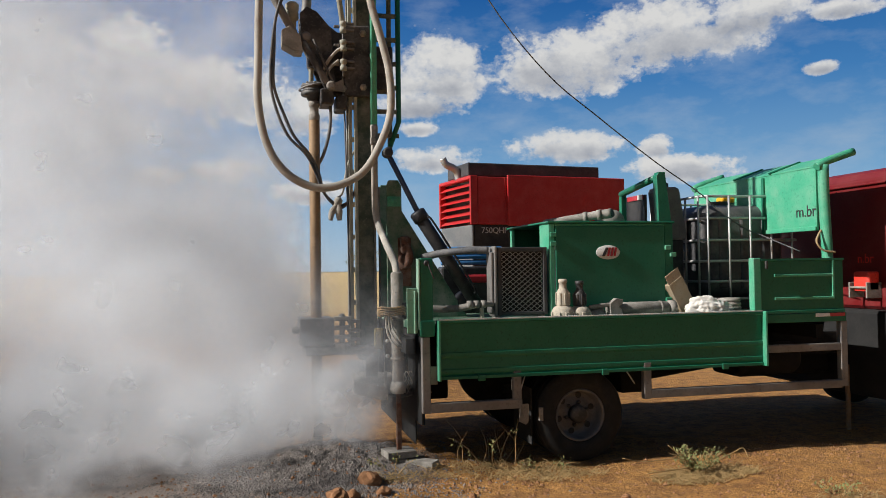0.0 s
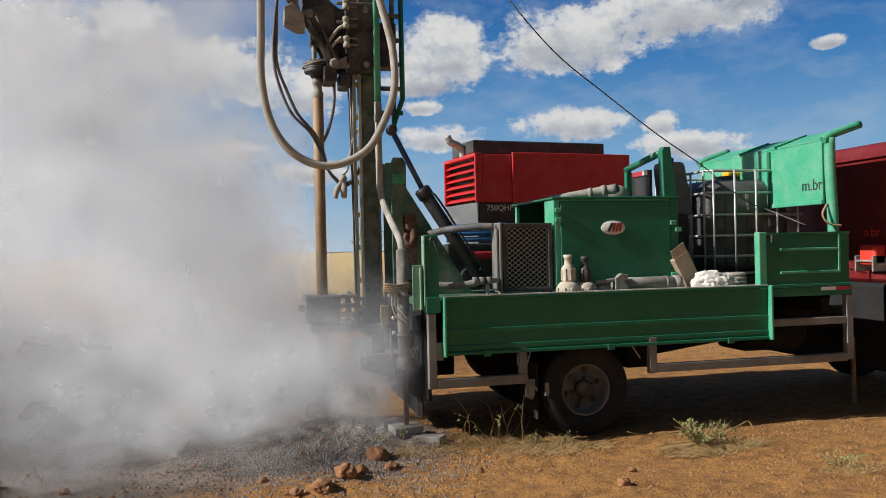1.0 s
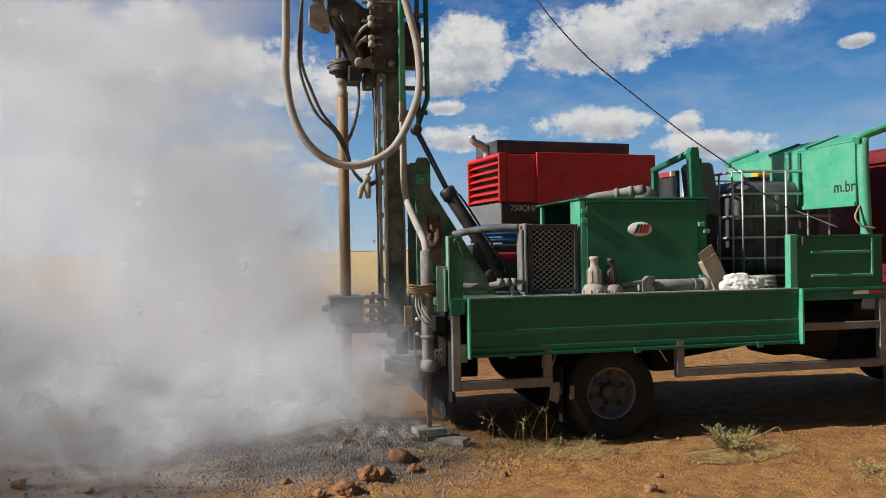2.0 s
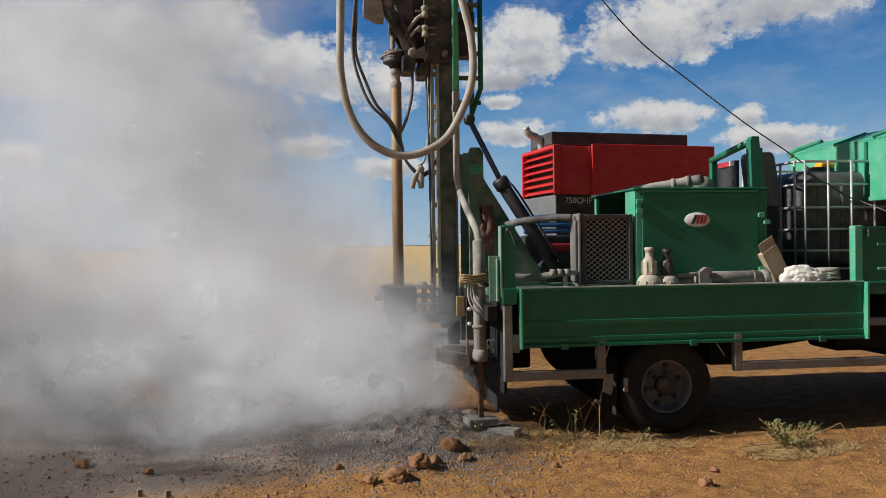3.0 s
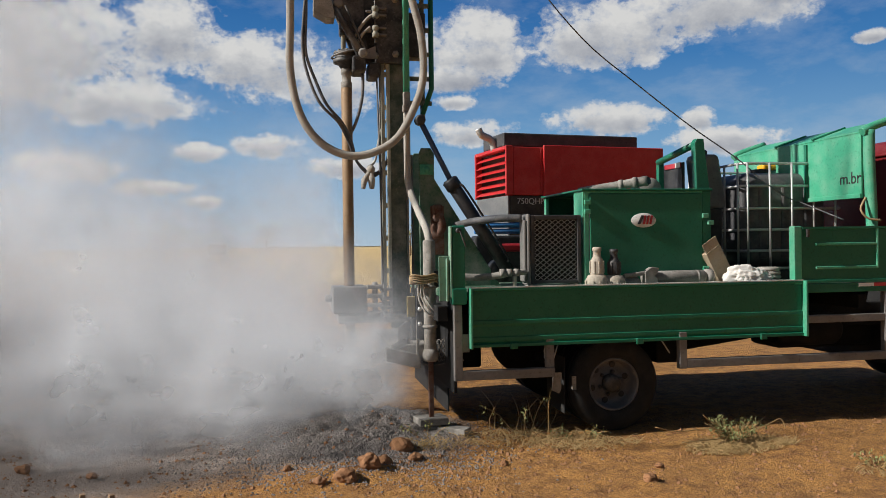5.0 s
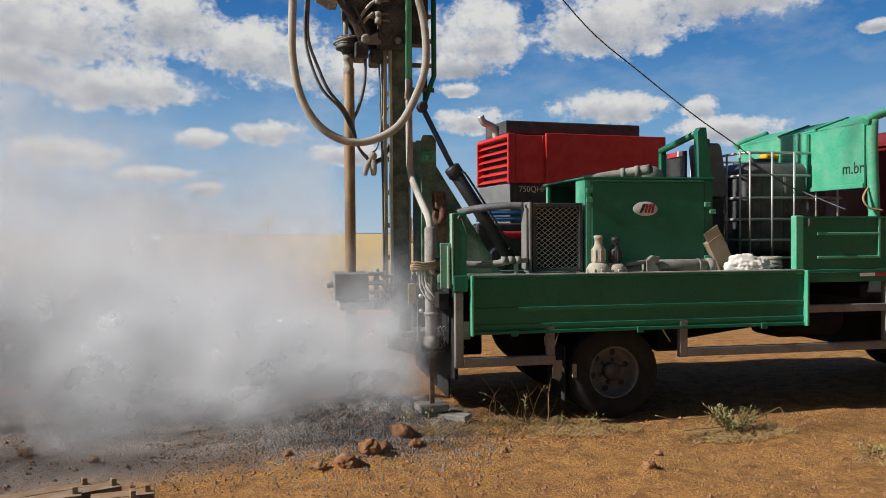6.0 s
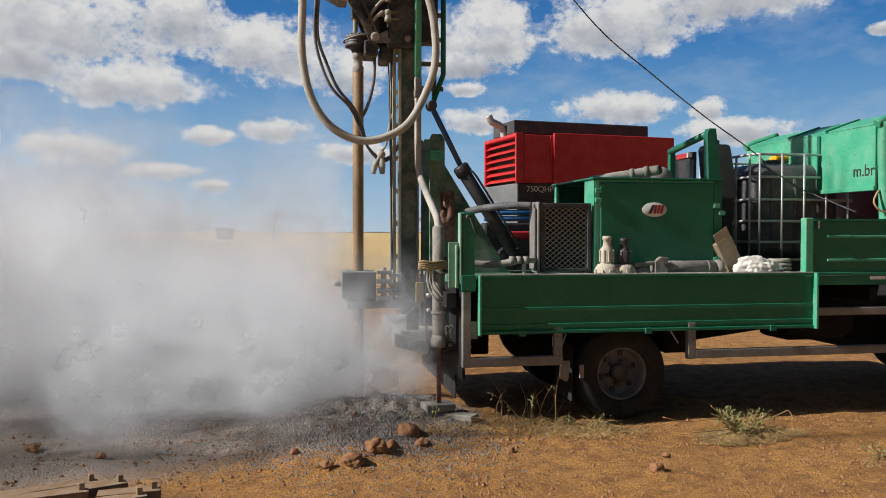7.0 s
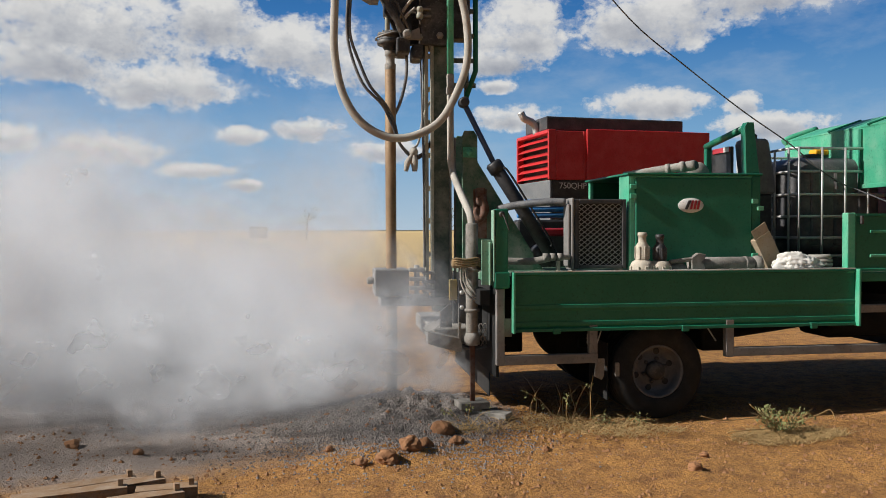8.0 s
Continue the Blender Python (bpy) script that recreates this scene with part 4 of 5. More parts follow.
# ---- engine cabinet, radiator ----
def build_cabinet():
    t = thing("engine_cabinet", (1.68, 1.1, 1.165), "green sheet steel engine cabinet with an open side", "engine cabinet")
    door = part("door", box(1.135, 2.165, 0.342, 0.362, 1.20, 1.955, 0.008), GREEN, t, "green hinged cabinet door with a round badge")
    # frame edges lightened in colour where sun would strike them
    part("frame", box(1.085, 1.13, 0.35, 0.40, 1.165, 1.975, 0.006), GREEN_PALE_LIT, t)
    part("side", box(1.078, 1.085, 0.352, 0.58, 1.165, 1.975, 0.002), GREEN_PALE_LIT, t)
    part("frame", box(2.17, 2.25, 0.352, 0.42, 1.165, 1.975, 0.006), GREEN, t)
    part("frame", box(1.13, 2.17, 0.352, 0.40, 1.955, 1.975, 0.004), GREEN_PALE_LIT, t)
    part("frame", box(1.085, 1.12, 1.38, 1.43, 1.165, 1.975, 0.006), GREEN_PALE_LIT, t)
    part("top", box(1.06, 2.26, 0.33, 1.46, 1.977, 1.995, 0.006), GREEN, t)
    part("side", box(2.22, 2.24, 0.42, 1.43, 1.165, 1.975, 0.004), GREEN, t)
    part("back", box(1.12, 2.22, 1.42, 1.44, 1.165, 1.975, 0.004), GREEN, t)
    for x, z in ((1.11, 1.88), (1.11, 1.80), (2.19, 1.76), (2.19, 1.30), (2.24, 1.70), (2.24, 1.38)):
        part("hinge", box(x - 0.028, x + 0.028, 0.325, 0.35, z - 0.02, z + 0.02, 0.006), GREEN_PALE_LIT, door)
    badge = part("badge", turned([(0.001, 0.0), (0.1, 0.0), (0.1, -0.006), (0.098, -0.008), (0.001, -0.008)], 28, "y", (0, 0, 0)), WHITE, t, "round white badge with red and grey strokes")
    badge.matrix_local = Matrix.Translation(Vector((1.617, 0.342, 1.724)) - BASE[t.name]) @ Matrix.Diagonal((1.12, 1, 0.62, 1)) @ Matrix.Translation(BASE[t.name])
    rings = bmesh.new()
    for a, b2 in ((-0.055, -0.015),):
        prism([(1.617 + a - 0.005, 1.69), (1.617 + a + 0.03, 1.765), (1.617 + a + 0.055, 1.765), (1.617 + a + 0.02, 1.69)], "y", 0.326, 0.332, 0, rings)
    part("badge_stroke", rings, CHARCOAL, t)
    red = bmesh.new()
    for a in (0.0, 0.03, 0.06):
        prism([(1.617 + a - 0.012, 1.69), (1.617 + a + 0.004, 1.765), (1.617 + a + 0.022, 1.765), (1.617 + a + 0.006, 1.69)], "y", 0.326, 0.332, 0, red)
    part("badge_stroke", red, REFLECT, t)
    # engine behind the open side
    eng = part("engine", box(1.28, 2.1, 0.6, 1.3, 1.2, 1.75, 0.05), BLACK, t)
    for k in range(4):
        part("rocker_cover", box(1.3 + 0.2 * k, 1.44 + 0.2 * k, 0.7, 1.0, 1.75, 1.84, 0.02), DARKSTEEL, eng)
    part("fan", turned([(0.05, 0), (0.22, 0.01), (0.22, 0.03), (0.05, 0.04)], 20, "x", (1.2, 0.95, 1.5)), BLACK, eng)
    # exhaust on top
    ex = part("exhaust", tube([(1.24, 0.9, 2.01), (1.46, 0.82, 2.04), (1.64, 0.72, 2.065), (1.79, 0.62, 2.085)], [0.03, 0.036, 0.04, 0.046], 16), DUSTY, t, "dusty exhaust pipe lying on the cabinet roof")
    for k, x in enumerate((1.58, 1.68)):
        part("clamp", tube([(x, 0.76 - 0.08 * k, 2.053 + 0.016 * k), (x + 0.03, 0.74 - 0.08 * k, 2.058 + 0.016 * k)], 0.050, 16, None, 0), DUSTY, ex)
    part("mouth", tube([(1.785, 0.63, 2.083), (1.797, 0.612, 2.087)], 0.036, 14, None, 0), BLACK, ex)
    part("silencer", turned([(0.02, 0.0), (0.10, 0.01), (0.115, 0.03), (0.115, 0.20), (0.10, 0.22), (0.02, 0.23)], 22, "y", (1.93, 0.84, 2.02)), DUSTY, ex)
    # control stand behind the cabinet
    c = thing("control_stand", (2.45, 1.2, 1.165), "green steel stand with a dark panel behind the cabinet", "stand")
    part("post", prism([(2.42, 1.165), (2.38, 2.46), (2.40, 2.50), (2.47, 2.50), (2.48, 2.40), (2.53, 2.0), (2.53, 1.165)], "y", 0.86, 0.94), GREEN, c)
    part("post", box(2.40, 2.46, 1.66, 1.72, 1.165, 2.36, 0.006), GREEN, c)
    beam = bmesh.new()
    tube([(2.42, 0.90, 2.46), (2.42, 1.70, 2.36)], 0.035, 8, beam, 0)
    part("beam", beam, GREEN, c)
    part("panel", box(2.45, 2.48, 1.25, 1.65, 1.98, 2.32, 0.006), BLACK, c)
    part("marker", box(2.435, 2.449, 1.26, 1.60, 2.27, 2.32, 0.004), REFLECT, c)
    part("marker", box(2.430, 2.434, 1.26, 1.36, 2.27, 2.32, 0.0), WHITE, c)
    t3 = thing("oil_tank", (2.66, 1.05, 1.165), "dark grey dented oil tank beside the stand", "tank")
    part("body", prism([(2.60, 1.86), (2.55, 2.36), (2.57, 2.39), (2.78, 2.39), (2.80, 2.36), (2.875, 1.90), (2.865, 1.86)], "y", 1.16, 1.38, 0.02), GREYPANEL, t3)
    part("base", box(2.62, 2.84, 1.18, 1.36, 1.165, 1.86, 0.02), BLACK, t3)
    part("cap", turned([(0.03, 2.39), (0.035, 2.40), (0.035, 2.43), (0.02, 2.44)], 14, "z", (2.68, 1.25, 0)), BLACK, t3)


build_cabinet()


def build_radiator():
    t = thing("radiator", (0.84, 0.43, 1.165), "dark oil cooler behind a diamond mesh guard", "radiator")
    x0, x1, z0, z1, y = 0.615, 1.058, 1.20, 1.775, 0.35
    fr = bmesh.new()
    box(x0, x0 + 0.035, y, y + 0.05, z0, z1, 0.006, fr)
    box(x1 - 0.035, x1, y, y + 0.05, z0, z1, 0.006, fr)
    box(x0 + 0.035, x1 - 0.035, y, y + 0.05, z1 - 0.04, z1, 0.006, fr)
    box(x0 + 0.035, x1 - 0.035, y, y + 0.05, z0, z0 + 0.03, 0.006, fr)
    part("guard_frame", fr, CHARCOAL, t)
    part("core", box(x0 + 0.03, x1 - 0.03, y + 0.052, y + 0.16, z0 + 0.02, z1 - 0.02, 0.006), SHADE_BLACK, t)
    part("side_tank", box(x0 - 0.030, x0 - 0.004, y - 0.005, y + 0.17, z0 - 0.01, z1 + 0.01, 0.01), GREY, t)
    part("side_tank", box(x0 - 0.055, x0 - 0.034, y + 0.01, y + 0.15, z0 + 0.02, z1 - 0.04, 0.008), GREY, t)
    mesh = bmesh.new()
    nx, nz = 7, 12
    w, h = (x1 - x0 - 0.07) / nx, (z1 - z0 - 0.07) / nz
    for i in range(nx):
        for k in range(nz):
            cx, cz = x0 + 0.035 + (i + 0.5) * w, z0 + 0.03 + (k + 0.5) * h
            ring = [(cx - w / 2, y + 0.022, cz), (cx, y + 0.018, cz + h / 2), (cx + w / 2, y + 0.022, cz), (cx, y + 0.026, cz - h / 2)]
            for a, b2 in ((0, 1), (1, 2), (2, 3), (3, 0)):
                tube([ring[a], ring[b2]], 0.0034, 4, mesh, 0, False)
    part("mesh", mesh, GALV, t, "diamond-shaped expanded metal mesh")
    for x in (x0 - 0.02, x1 - 0.06):
        part("foot", box(x, x + 0.04, y + 0.02, y + 0.12, 1.165, 1.20, 0.004), DUSTY, t)
    # hoses that feed it
    p = solid("cooler_hose", tube([(0.06, 0.78, 1.70), (0.20, 0.66, 1.735), (0.40, 0.5, 1.755), (0.56, 0.43, 1.752)], 0.032, 12, None, 4), CABLE, "thick dark hose into the top of the cooler", "hose", "cooler hoses")
    q = thing("cooler_pipe", (0.2, 0.35, 1.24), "dusty pipe with fittings into the foot of the cooler", "pipe")
    part("pipe", tube([(-0.05, 0.42, 1.28), (0.12, 0.40, 1.265), (0.28, 0.36, 1.27), (0.40, 0.33, 1.295)], 0.03, 12), DUSTY, q)
    for x in (0.36, 0.42, 0.48):
        part("fitting", turned([(0.024, -0.022), (0.036, -0.018), (0.036, 0.018), (0.024, 0.022)], 6, "x", (x, 0.33, 1.30)), DUSTY, q)
    part("fitting", rod((0.48, 0.33, 1.30), (0.57, 0.35, 1.30), 0.024), DUSTY, q)
    part("valve", box(0.45, 0.48, 0.31, 0.35, 1.165, 1.27, 0.006), CREAM, q)
    # blue valve bank further in
    b = thing("valve_bank", (0.62, 1.55, 1.165), "blue hydraulic pipes and valve bank on the deck", "valve bank")
    for k, z in enumerate((1.66, 1.72, 1.79)):
        part("pipe", rod((0.40, 1.5, z), (1.02, 1.5, z), 0.026, 12), BLUE, b)
    part("block", box(0.42, 1.0, 1.55, 1.75, 1.25, 1.62, 0.02), BLACK, b)
    part("red_block", box(0.62, 0.86, 1.44, 1.52, 1.46, 1.54, 0.02), REFLECT, b)
    part("pump", turned([(0.05, -0.12), (0.1, -0.1), (0.1, 0.1), (0.05, 0.12)], 18, "y", (0.50, 0.95, 1.30)), BLACK, b)
    part("base", box(0.38, 1.02, 1.45, 1.78, 1.165, 1.25, 0.01), BLACK, b)


build_radiator()


# ---- black water tank in a wire cage ----
def build_tank():
    t = thing("water_tank", (3.39, 1.42, 1.165), "black plastic water tank in a galvanised wire cage", "water tank")
    x0, x1, y0, y1, z0, z1 = 2.90, 3.86, 0.95, 1.92, 1.26, 2.20
    b = bmesh.new()
    bmesh.ops.create_cube(b, size=1)
    for v in b.verts:
        v.co = Vector(((x0 + x1) / 2 + v.co.x * (x1 - x0), (y0 + y1) / 2 + v.co.y * (y1 - y0), (z0 + z1) / 2 + v.co.z * (z1 - z0)))
    bmesh.ops.bevel(b, geom=b.edges[:], offset=0.15, segments=5, affect="EDGES", profile=0.5)
    for f in b.faces:
        f.smooth = True
    bottle = part("bottle", b, TANK, t, "black rounded plastic bottle")
    for x in (3.14, 3.38, 3.62):
        part("moulding", box(x - 0.06, x + 0.06, y0 - 0.014, y0 + 0.05, z0 + 0.1, z1 - 0.12, 0.03), TANK, bottle)
    part("cap", turned([(0.11, 2.19), (0.12, 2.20), (0.12, 2.25), (0.10, 2.26)], 20, "z", (3.38, 1.4, 0)), BLACK, bottle)
    c0, c1, d0, d1 = x0 - 0.015, x1 + 0.10, y0 - 0.05, y1 + 0.035
    for k, z in enumerate((1.27, 1.44, 1.64, 1.845, 2.06, 2.275)):
        ring = bmesh.new()
        r = 0.05
        tube([(c0 + r, d0, z), (c1 - r, d0, z), (c1, d0 + r, z), (c1, d1 - r, z), (c1 - r, d1, z), (c0 + r, d1, z), (c0, d1 - r, z), (c0, d0 + r, z), (c0 + r, d0, z)], 0.013, 8, ring, 0, False)
        part("cage_bar", ring, GALV, t)
    for i in range(5):
        x = c0 + 0.045 + (c1 - c0 - 0.14) * i / 4
        part("cage_post", tube([(x, d0 - 0.018, 1.24), (x, d0 - 0.018, 2.28)], 0.011, 8, None, 0), GALV, t)
        part("cage_post", tube([(x, d1 + 0.018, 1.24), (x, d1 + 0.018, 2.28)], 0.011, 8, None, 0), GALV, t)
    for i in range(5):
        y = d0 + 0.05 + (d1 - d0 - 0.1) * i / 4
        part("cage_post", tube([(c0 - 0.018, y, 1.24), (c0 - 0.018, y, 2.28)], 0.011, 8, None, 0), GALV, t)
    part("pallet", box(c0, c1, d0, d1, 1.165, 1.25, 0.01), BLACK, t)
    lid = thing("yellow_container", (3.47, 1.5, 2.2), "small yellow plastic container on top of the tank", "container")
    part("body", box(3.44, 3.60, 1.42, 1.55, 2.262, 2.32, 0.02), AMBER, lid)
    part("spout", turned([(0.02, 2.318), (0.022, 2.33), (0.015, 2.34)], 10, "z", (3.48, 1.48, 0)), AMBER, lid)


build_tank()


# ---- loose things along the deck edge ----
def build_bit(x, y, s, mat, label):
    t = thing("drill_bit", (x, y, 1.165), label, "drill bit", "drill bits on the deck")
    z = 1.166

    def p(prof, seg=20):
        return turned([(r * s, z + h * s) for r, h in prof], seg, "z", (x, y, 0))

    part("head", p([(0.085, 0.0), (0.095, 0.01), (0.095, 0.07), (0.075, 0.10), (0.05, 0.11)]), CREAM, t, "dust-caked bit head")
    sh = part("shank", p([(0.052, 0.10), (0.056, 0.12), (0.056, 0.22), (0.036, 0.25), (0.032, 0.26), (0.032, 0.30), (0.038, 0.305), (0.038, 0.33), (0.026, 0.335)]), mat, t)
    for k in range(8):
        a = 2 * math.pi * k / 8
        m = Matrix.Translation((x, y, z)) @ Matrix.Rotation(a, 4, "Z")
        part("spline", box(0.05 * s, 0.064 * s, -0.008 * s, 0.008 * s, 0.12 * s, 0.22 * s, 0.003, None, m), mat, sh)
        part("lug", box(0.085 * s, 0.105 * s, -0.016 * s, 0.016 * s, 0.0, 0.06 * s, 0.004, None, m), CREAM, sh)


build_bit(1.135, 0.20, 1.0, CREAM, "pale dust-coated hammer drill bit standing on the deck")
build_bit(1.285, 0.20, 0.95, DARKSTEEL, "dark steel hammer drill bit standing on the deck")


def build_deck_clutter():
    pipe = thing("casing_pipe", (1.9, 0.25, 1.17), "dusty grey steel pipe lying on the deck", "pipe")
    part("tube", rod((1.56, 0.25, 1.235), (2.13, 0.25, 1.235), 0.058, 20), DUSTY, pipe)
    part("collar", rod((2.13, 0.25, 1.235), (2.20, 0.25, 1.235), 0.066, 20), DUSTY, pipe)
    part("collar", rod((2.04, 0.25, 1.235), (2.07, 0.25, 1.235), 0.062, 20), DUSTY, pipe)
    wr = thing("pipe_wrench", (1.5, 0.2, 1.17), "dusty pipe wrench resting on the deck", "wrench")
    part("handle", box(1.36, 1.62, 0.16, 0.20, 1.255, 1.29, 0.01, None, Matrix.Translation((1.5, 0.2, 1.27)) @ pose(0, 0, 0, 0, -6, 0) @ Matrix.Translation((-1.5, -0.2, -1.27))), DUSTY, wr)
    part("jaw", prism([(1.54, 1.17), (1.54, 1.29), (1.60, 1.33), (1.66, 1.32), (1.655, 1.28), (1.62, 1.26), (1.65, 1.23), (1.66, 1.17)], "y", 0.15, 0.21), DUSTY, wr)
    rock = thing("dirt_lump", (1.42, 0.22, 1.165), "grey dusty lump of clay on the deck", "lump")
    b = bmesh.new()
    bmesh.ops.create_icosphere(b, subdivisions=3, radius=1)
    for v in b.verts:
        k = 1 + 0.25 * noise.noise(v.co * 1.7)
        v.co = Vector((1.43 + v.co.x * 0.11 * k, 0.22 + v.co.y * 0.06 * k, 1.205 + v.co.z * 0.045 * k))
    part("lump", b, DUSTY, rock)
    # cardboard box that leans on its corner
    c = thing("cardboard_box", (2.36, 0.33, 1.17), "open cardboard box leaning on the deck", "box")
    m = Matrix.Translation((2.40, 0.33, 1.18)) @ pose(0, 0, 0, 0, -30, 12)
    part("carton", box(-0.085, 0.085, 0.0, 0.10, 0.02, 0.33, 0.004, None, m), CARD, c)
    part("flap", box(-0.083, 0.083, 0.004, 0.009, 0.333, 0.42, 0.002, None, m), CARD, c)
    # crumpled cloth
    b = bmesh.new()
    bmesh.ops.create_icosphere(b, subdivisions=5, radius=1)
    for v in b.verts:
        q = v.co.copy()
        k = 1 + 0.22 * noise.noise(q * 2.1 + Vector((3, 1, 2))) + 0.30 * (0.35 - abs(noise.noise(Vector((q.x * 5, q.y * 3, q.z * 4))))) + 0.04 * (0.3 - abs(noise.noise(q * 9.5)))
        lean = 1 - 0.35 * q.x
        v.co = Vector((2.47 + q.x * 0.21 * k, 0.14 + q.y * 0.10 * k, max(1.167, 1.215 + q.z * 0.105 * k * lean)))
    for f in b.faces:
        f.smooth = True
    solid("cloth", b, CLOTH, "crumpled dirty white cloth on the deck edge", "cloth", at=(2.47, 0.14, 1.167))
    coil = thing("hose_coil", (2.72, 0.2, 1.166), "coil of dusty flat hose on the deck", "coil")
    for k in range(4):
        z = 1.19 + 0.034 * k
        part("turn", tube([(2.70 + (0.09 - 0.004 * k) * math.cos(a), 0.2 + 0.09 * math.sin(a), z) for a in (j * math.pi / 8 for j in range(17))], 0.017, 8, None, 1), DUSTY, coil)
    solid("deck_cable", tube([(2.58, 0.12, 1.19), (2.64, 0.08, 1.20), (2.70, 0.07, 1.185), (2.77, 0.09, 1.185)], 0.014, 8), CABLE, "short dark cable on the deck", "cable")


build_deck_clutter()

# the guy wire from the mast top to the truck
solid("guy_wire", tube([(0.10, 1.0, 5.2), (0.77, 1.0, 4.10), (1.33, 1.0, 3.44), (1.86, 0.98, 3.02), (2.40, 0.95, 2.62), (2.85, 0.92, 2.32), (3.1, 0.86, 2.09), (3.38, 0.86, 1.93), (3.5, 0.86, 1.89), (3.66, 0.5, 1.72)], 0.006, 6, None, 4), CABLE,
      "thin sagging wire strung from the mast to the truck", "wire")
solid("cord", tube([(3.58, 0.1, 1.90), (3.50, 0.06, 1.80), (3.55, 0.04, 1.72), (3.66, 0.02, 1.70)], 0.010, 6, None, 4), OCHRE, "frayed orange cord tied to the headboard post", "cord")


# ---- the compressor behind ----
CM = Matrix.Translation((2.12, 6.45, 0)) @ pose(0, 0, 0, 0, 0, 7.7)


def build_compressor():
    t = thing("compressor", (2.12, 6.45, 0), "red air compressor with black base and louvred end", "compressor")
    L, W = 2.86, 1.42

    def bx(name, x0, x1, y0, y1, z0, z1, mat, parent=None, label="", bev=0.012):
        return part(name, box(x0, x1, y0, y1, z0, z1, bev, None, CM), mat, parent or t, label)

    body = bx("body", 0.10, L, 0.0, W, 2.32, 3.10, RED, None, "red sheet steel canopy")
    bx("door_panel", 0.62, L + 0.01, -0.05, 0.0, 2.30, 3.135, RED, body)
    bx("seam", 0.575, 0.612, -0.012, 0.0, 2.34, 3.10, RED, body)
    lou = bx("louvre_frame", -0.03, 0.098, 0.0, 0.05, 2.32, 3.12, RED, body)
    bx("louvre_frame", -0.03, 0.098, W - 0.05, W, 2.32, 3.12, RED, body)
    bx("louvre_frame", -0.03, 0.098, 0.05, W - 0.05, 3.06, 3.12, RED, body)
    bx("louvre_recess", 0.090, 0.0985, 0.05, W - 0.05, 2.34, 3.06, BLACK, body, bev=0)
    for k in range(6):
        z = 2.36 + 0.117 * k
        b = prism([(-0.028, z), (-0.024, z - 0.006), (0.085, z + 0.06), (0.085, z + 0.075)], "y", 0.05, W - 0.05, 0.002)
        bmesh.ops.transform(b, matrix=CM, verts=b.verts[:])
        part("slat", b, RED, lou)
    bx("hood", 0.04, 2.55, 0.25, W - 0.25, 3.14, 3.36, CHARCOAL, body, "dark grey roof hood", 0.02)
    base = bx("base", 0.04, L, 0.02, W - 0.02, 1.20, 2.315, BLACK, None, "black lower casing")
    bx("end_panel", 0.0, 0.035, 0.02, W - 0.02, 1.20, 2.315, GREYPANEL, base)
    bx("chassis", -0.6, L + 0.5, 0.2, W - 0.2, 0.75, 1.195, BLACK)
    for x in (0.7, 1.75):
        for y in (-0.02, W - 0.2):
            b = turned([(0.05, 0), (0.24, 0.0), (0.34, 0.0), (0.38, 0.03), (0.38, 0.19), (0.34, 0.22), (0.05, 0.22)], 28, "y", (x, y, 0.375))
            bmesh.ops.transform(b, matrix=CM, verts=b.verts[:])
            part("wheel", b, RUBBER, t)
    lettering("lettering", "750QHP", 0.135, CM @ Matrix.Translation((0.40, 0.012, 2.18)) @ pose(0, 0, 0, 90, 0, 0), SILVER, base, "silver lettering", 0.004)
    pipe = tube([CM @ Vector(p) for p in ((0.02, 0.62, 3.10), (0.0, 0.62, 3.22), (-0.06, 0.62, 3.30), (-0.20, 0.62, 3.36), (-0.26, 0.62, 3.46))], 0.060, 14)
    part("exhaust", pipe, GALV, t, "bright bent exhaust pipe")


build_compressor()


# ---- on the ground ----
def clod(x, y, r, seed, mat=STONE, flat=0.75):
    b = bmesh.new()
    bmesh.ops.create_icosphere(b, subdivisions=3, radius=1)
    z = ground_height(x, y)
    for v in b.verts:
        k = 1 + 0.35 * noise.noise(v.co * 1.3 + Vector((seed, 0, 0))) + 0.14 * noise.noise(v.co * 4 + Vector((seed, 5, 0)))
        v.co = Vector((x + v.co.x * r * k, y + v.co.y * r * k, z + r * 0.45 * flat + v.co.z * r * flat * k))
    return solid("clod", b, mat, "lump of dry orange earth on the ground", "clod", "earth clods", at=(x, y, z))


for i, (x, y, r) in enumerate(((-1.03, -0.93, 0.075), (-0.86, -0.72, 0.075), (-0.56, -0.16, 0.085), (0.87, -1.33, 0.045), (-0.75, -0.60, 0.06), (-0.50, -0.42, 0.05), (0.1, -0.62, 0.03),
                               (-3.2, -0.1, 0.05), (-2.7, -0.35, 0.035), (-1.2, -0.95, 0.04), (1.1, -0.98, 0.03), (-1.4, -0.5, 0.03))):
    clod(x, y, r, i * 3.1)


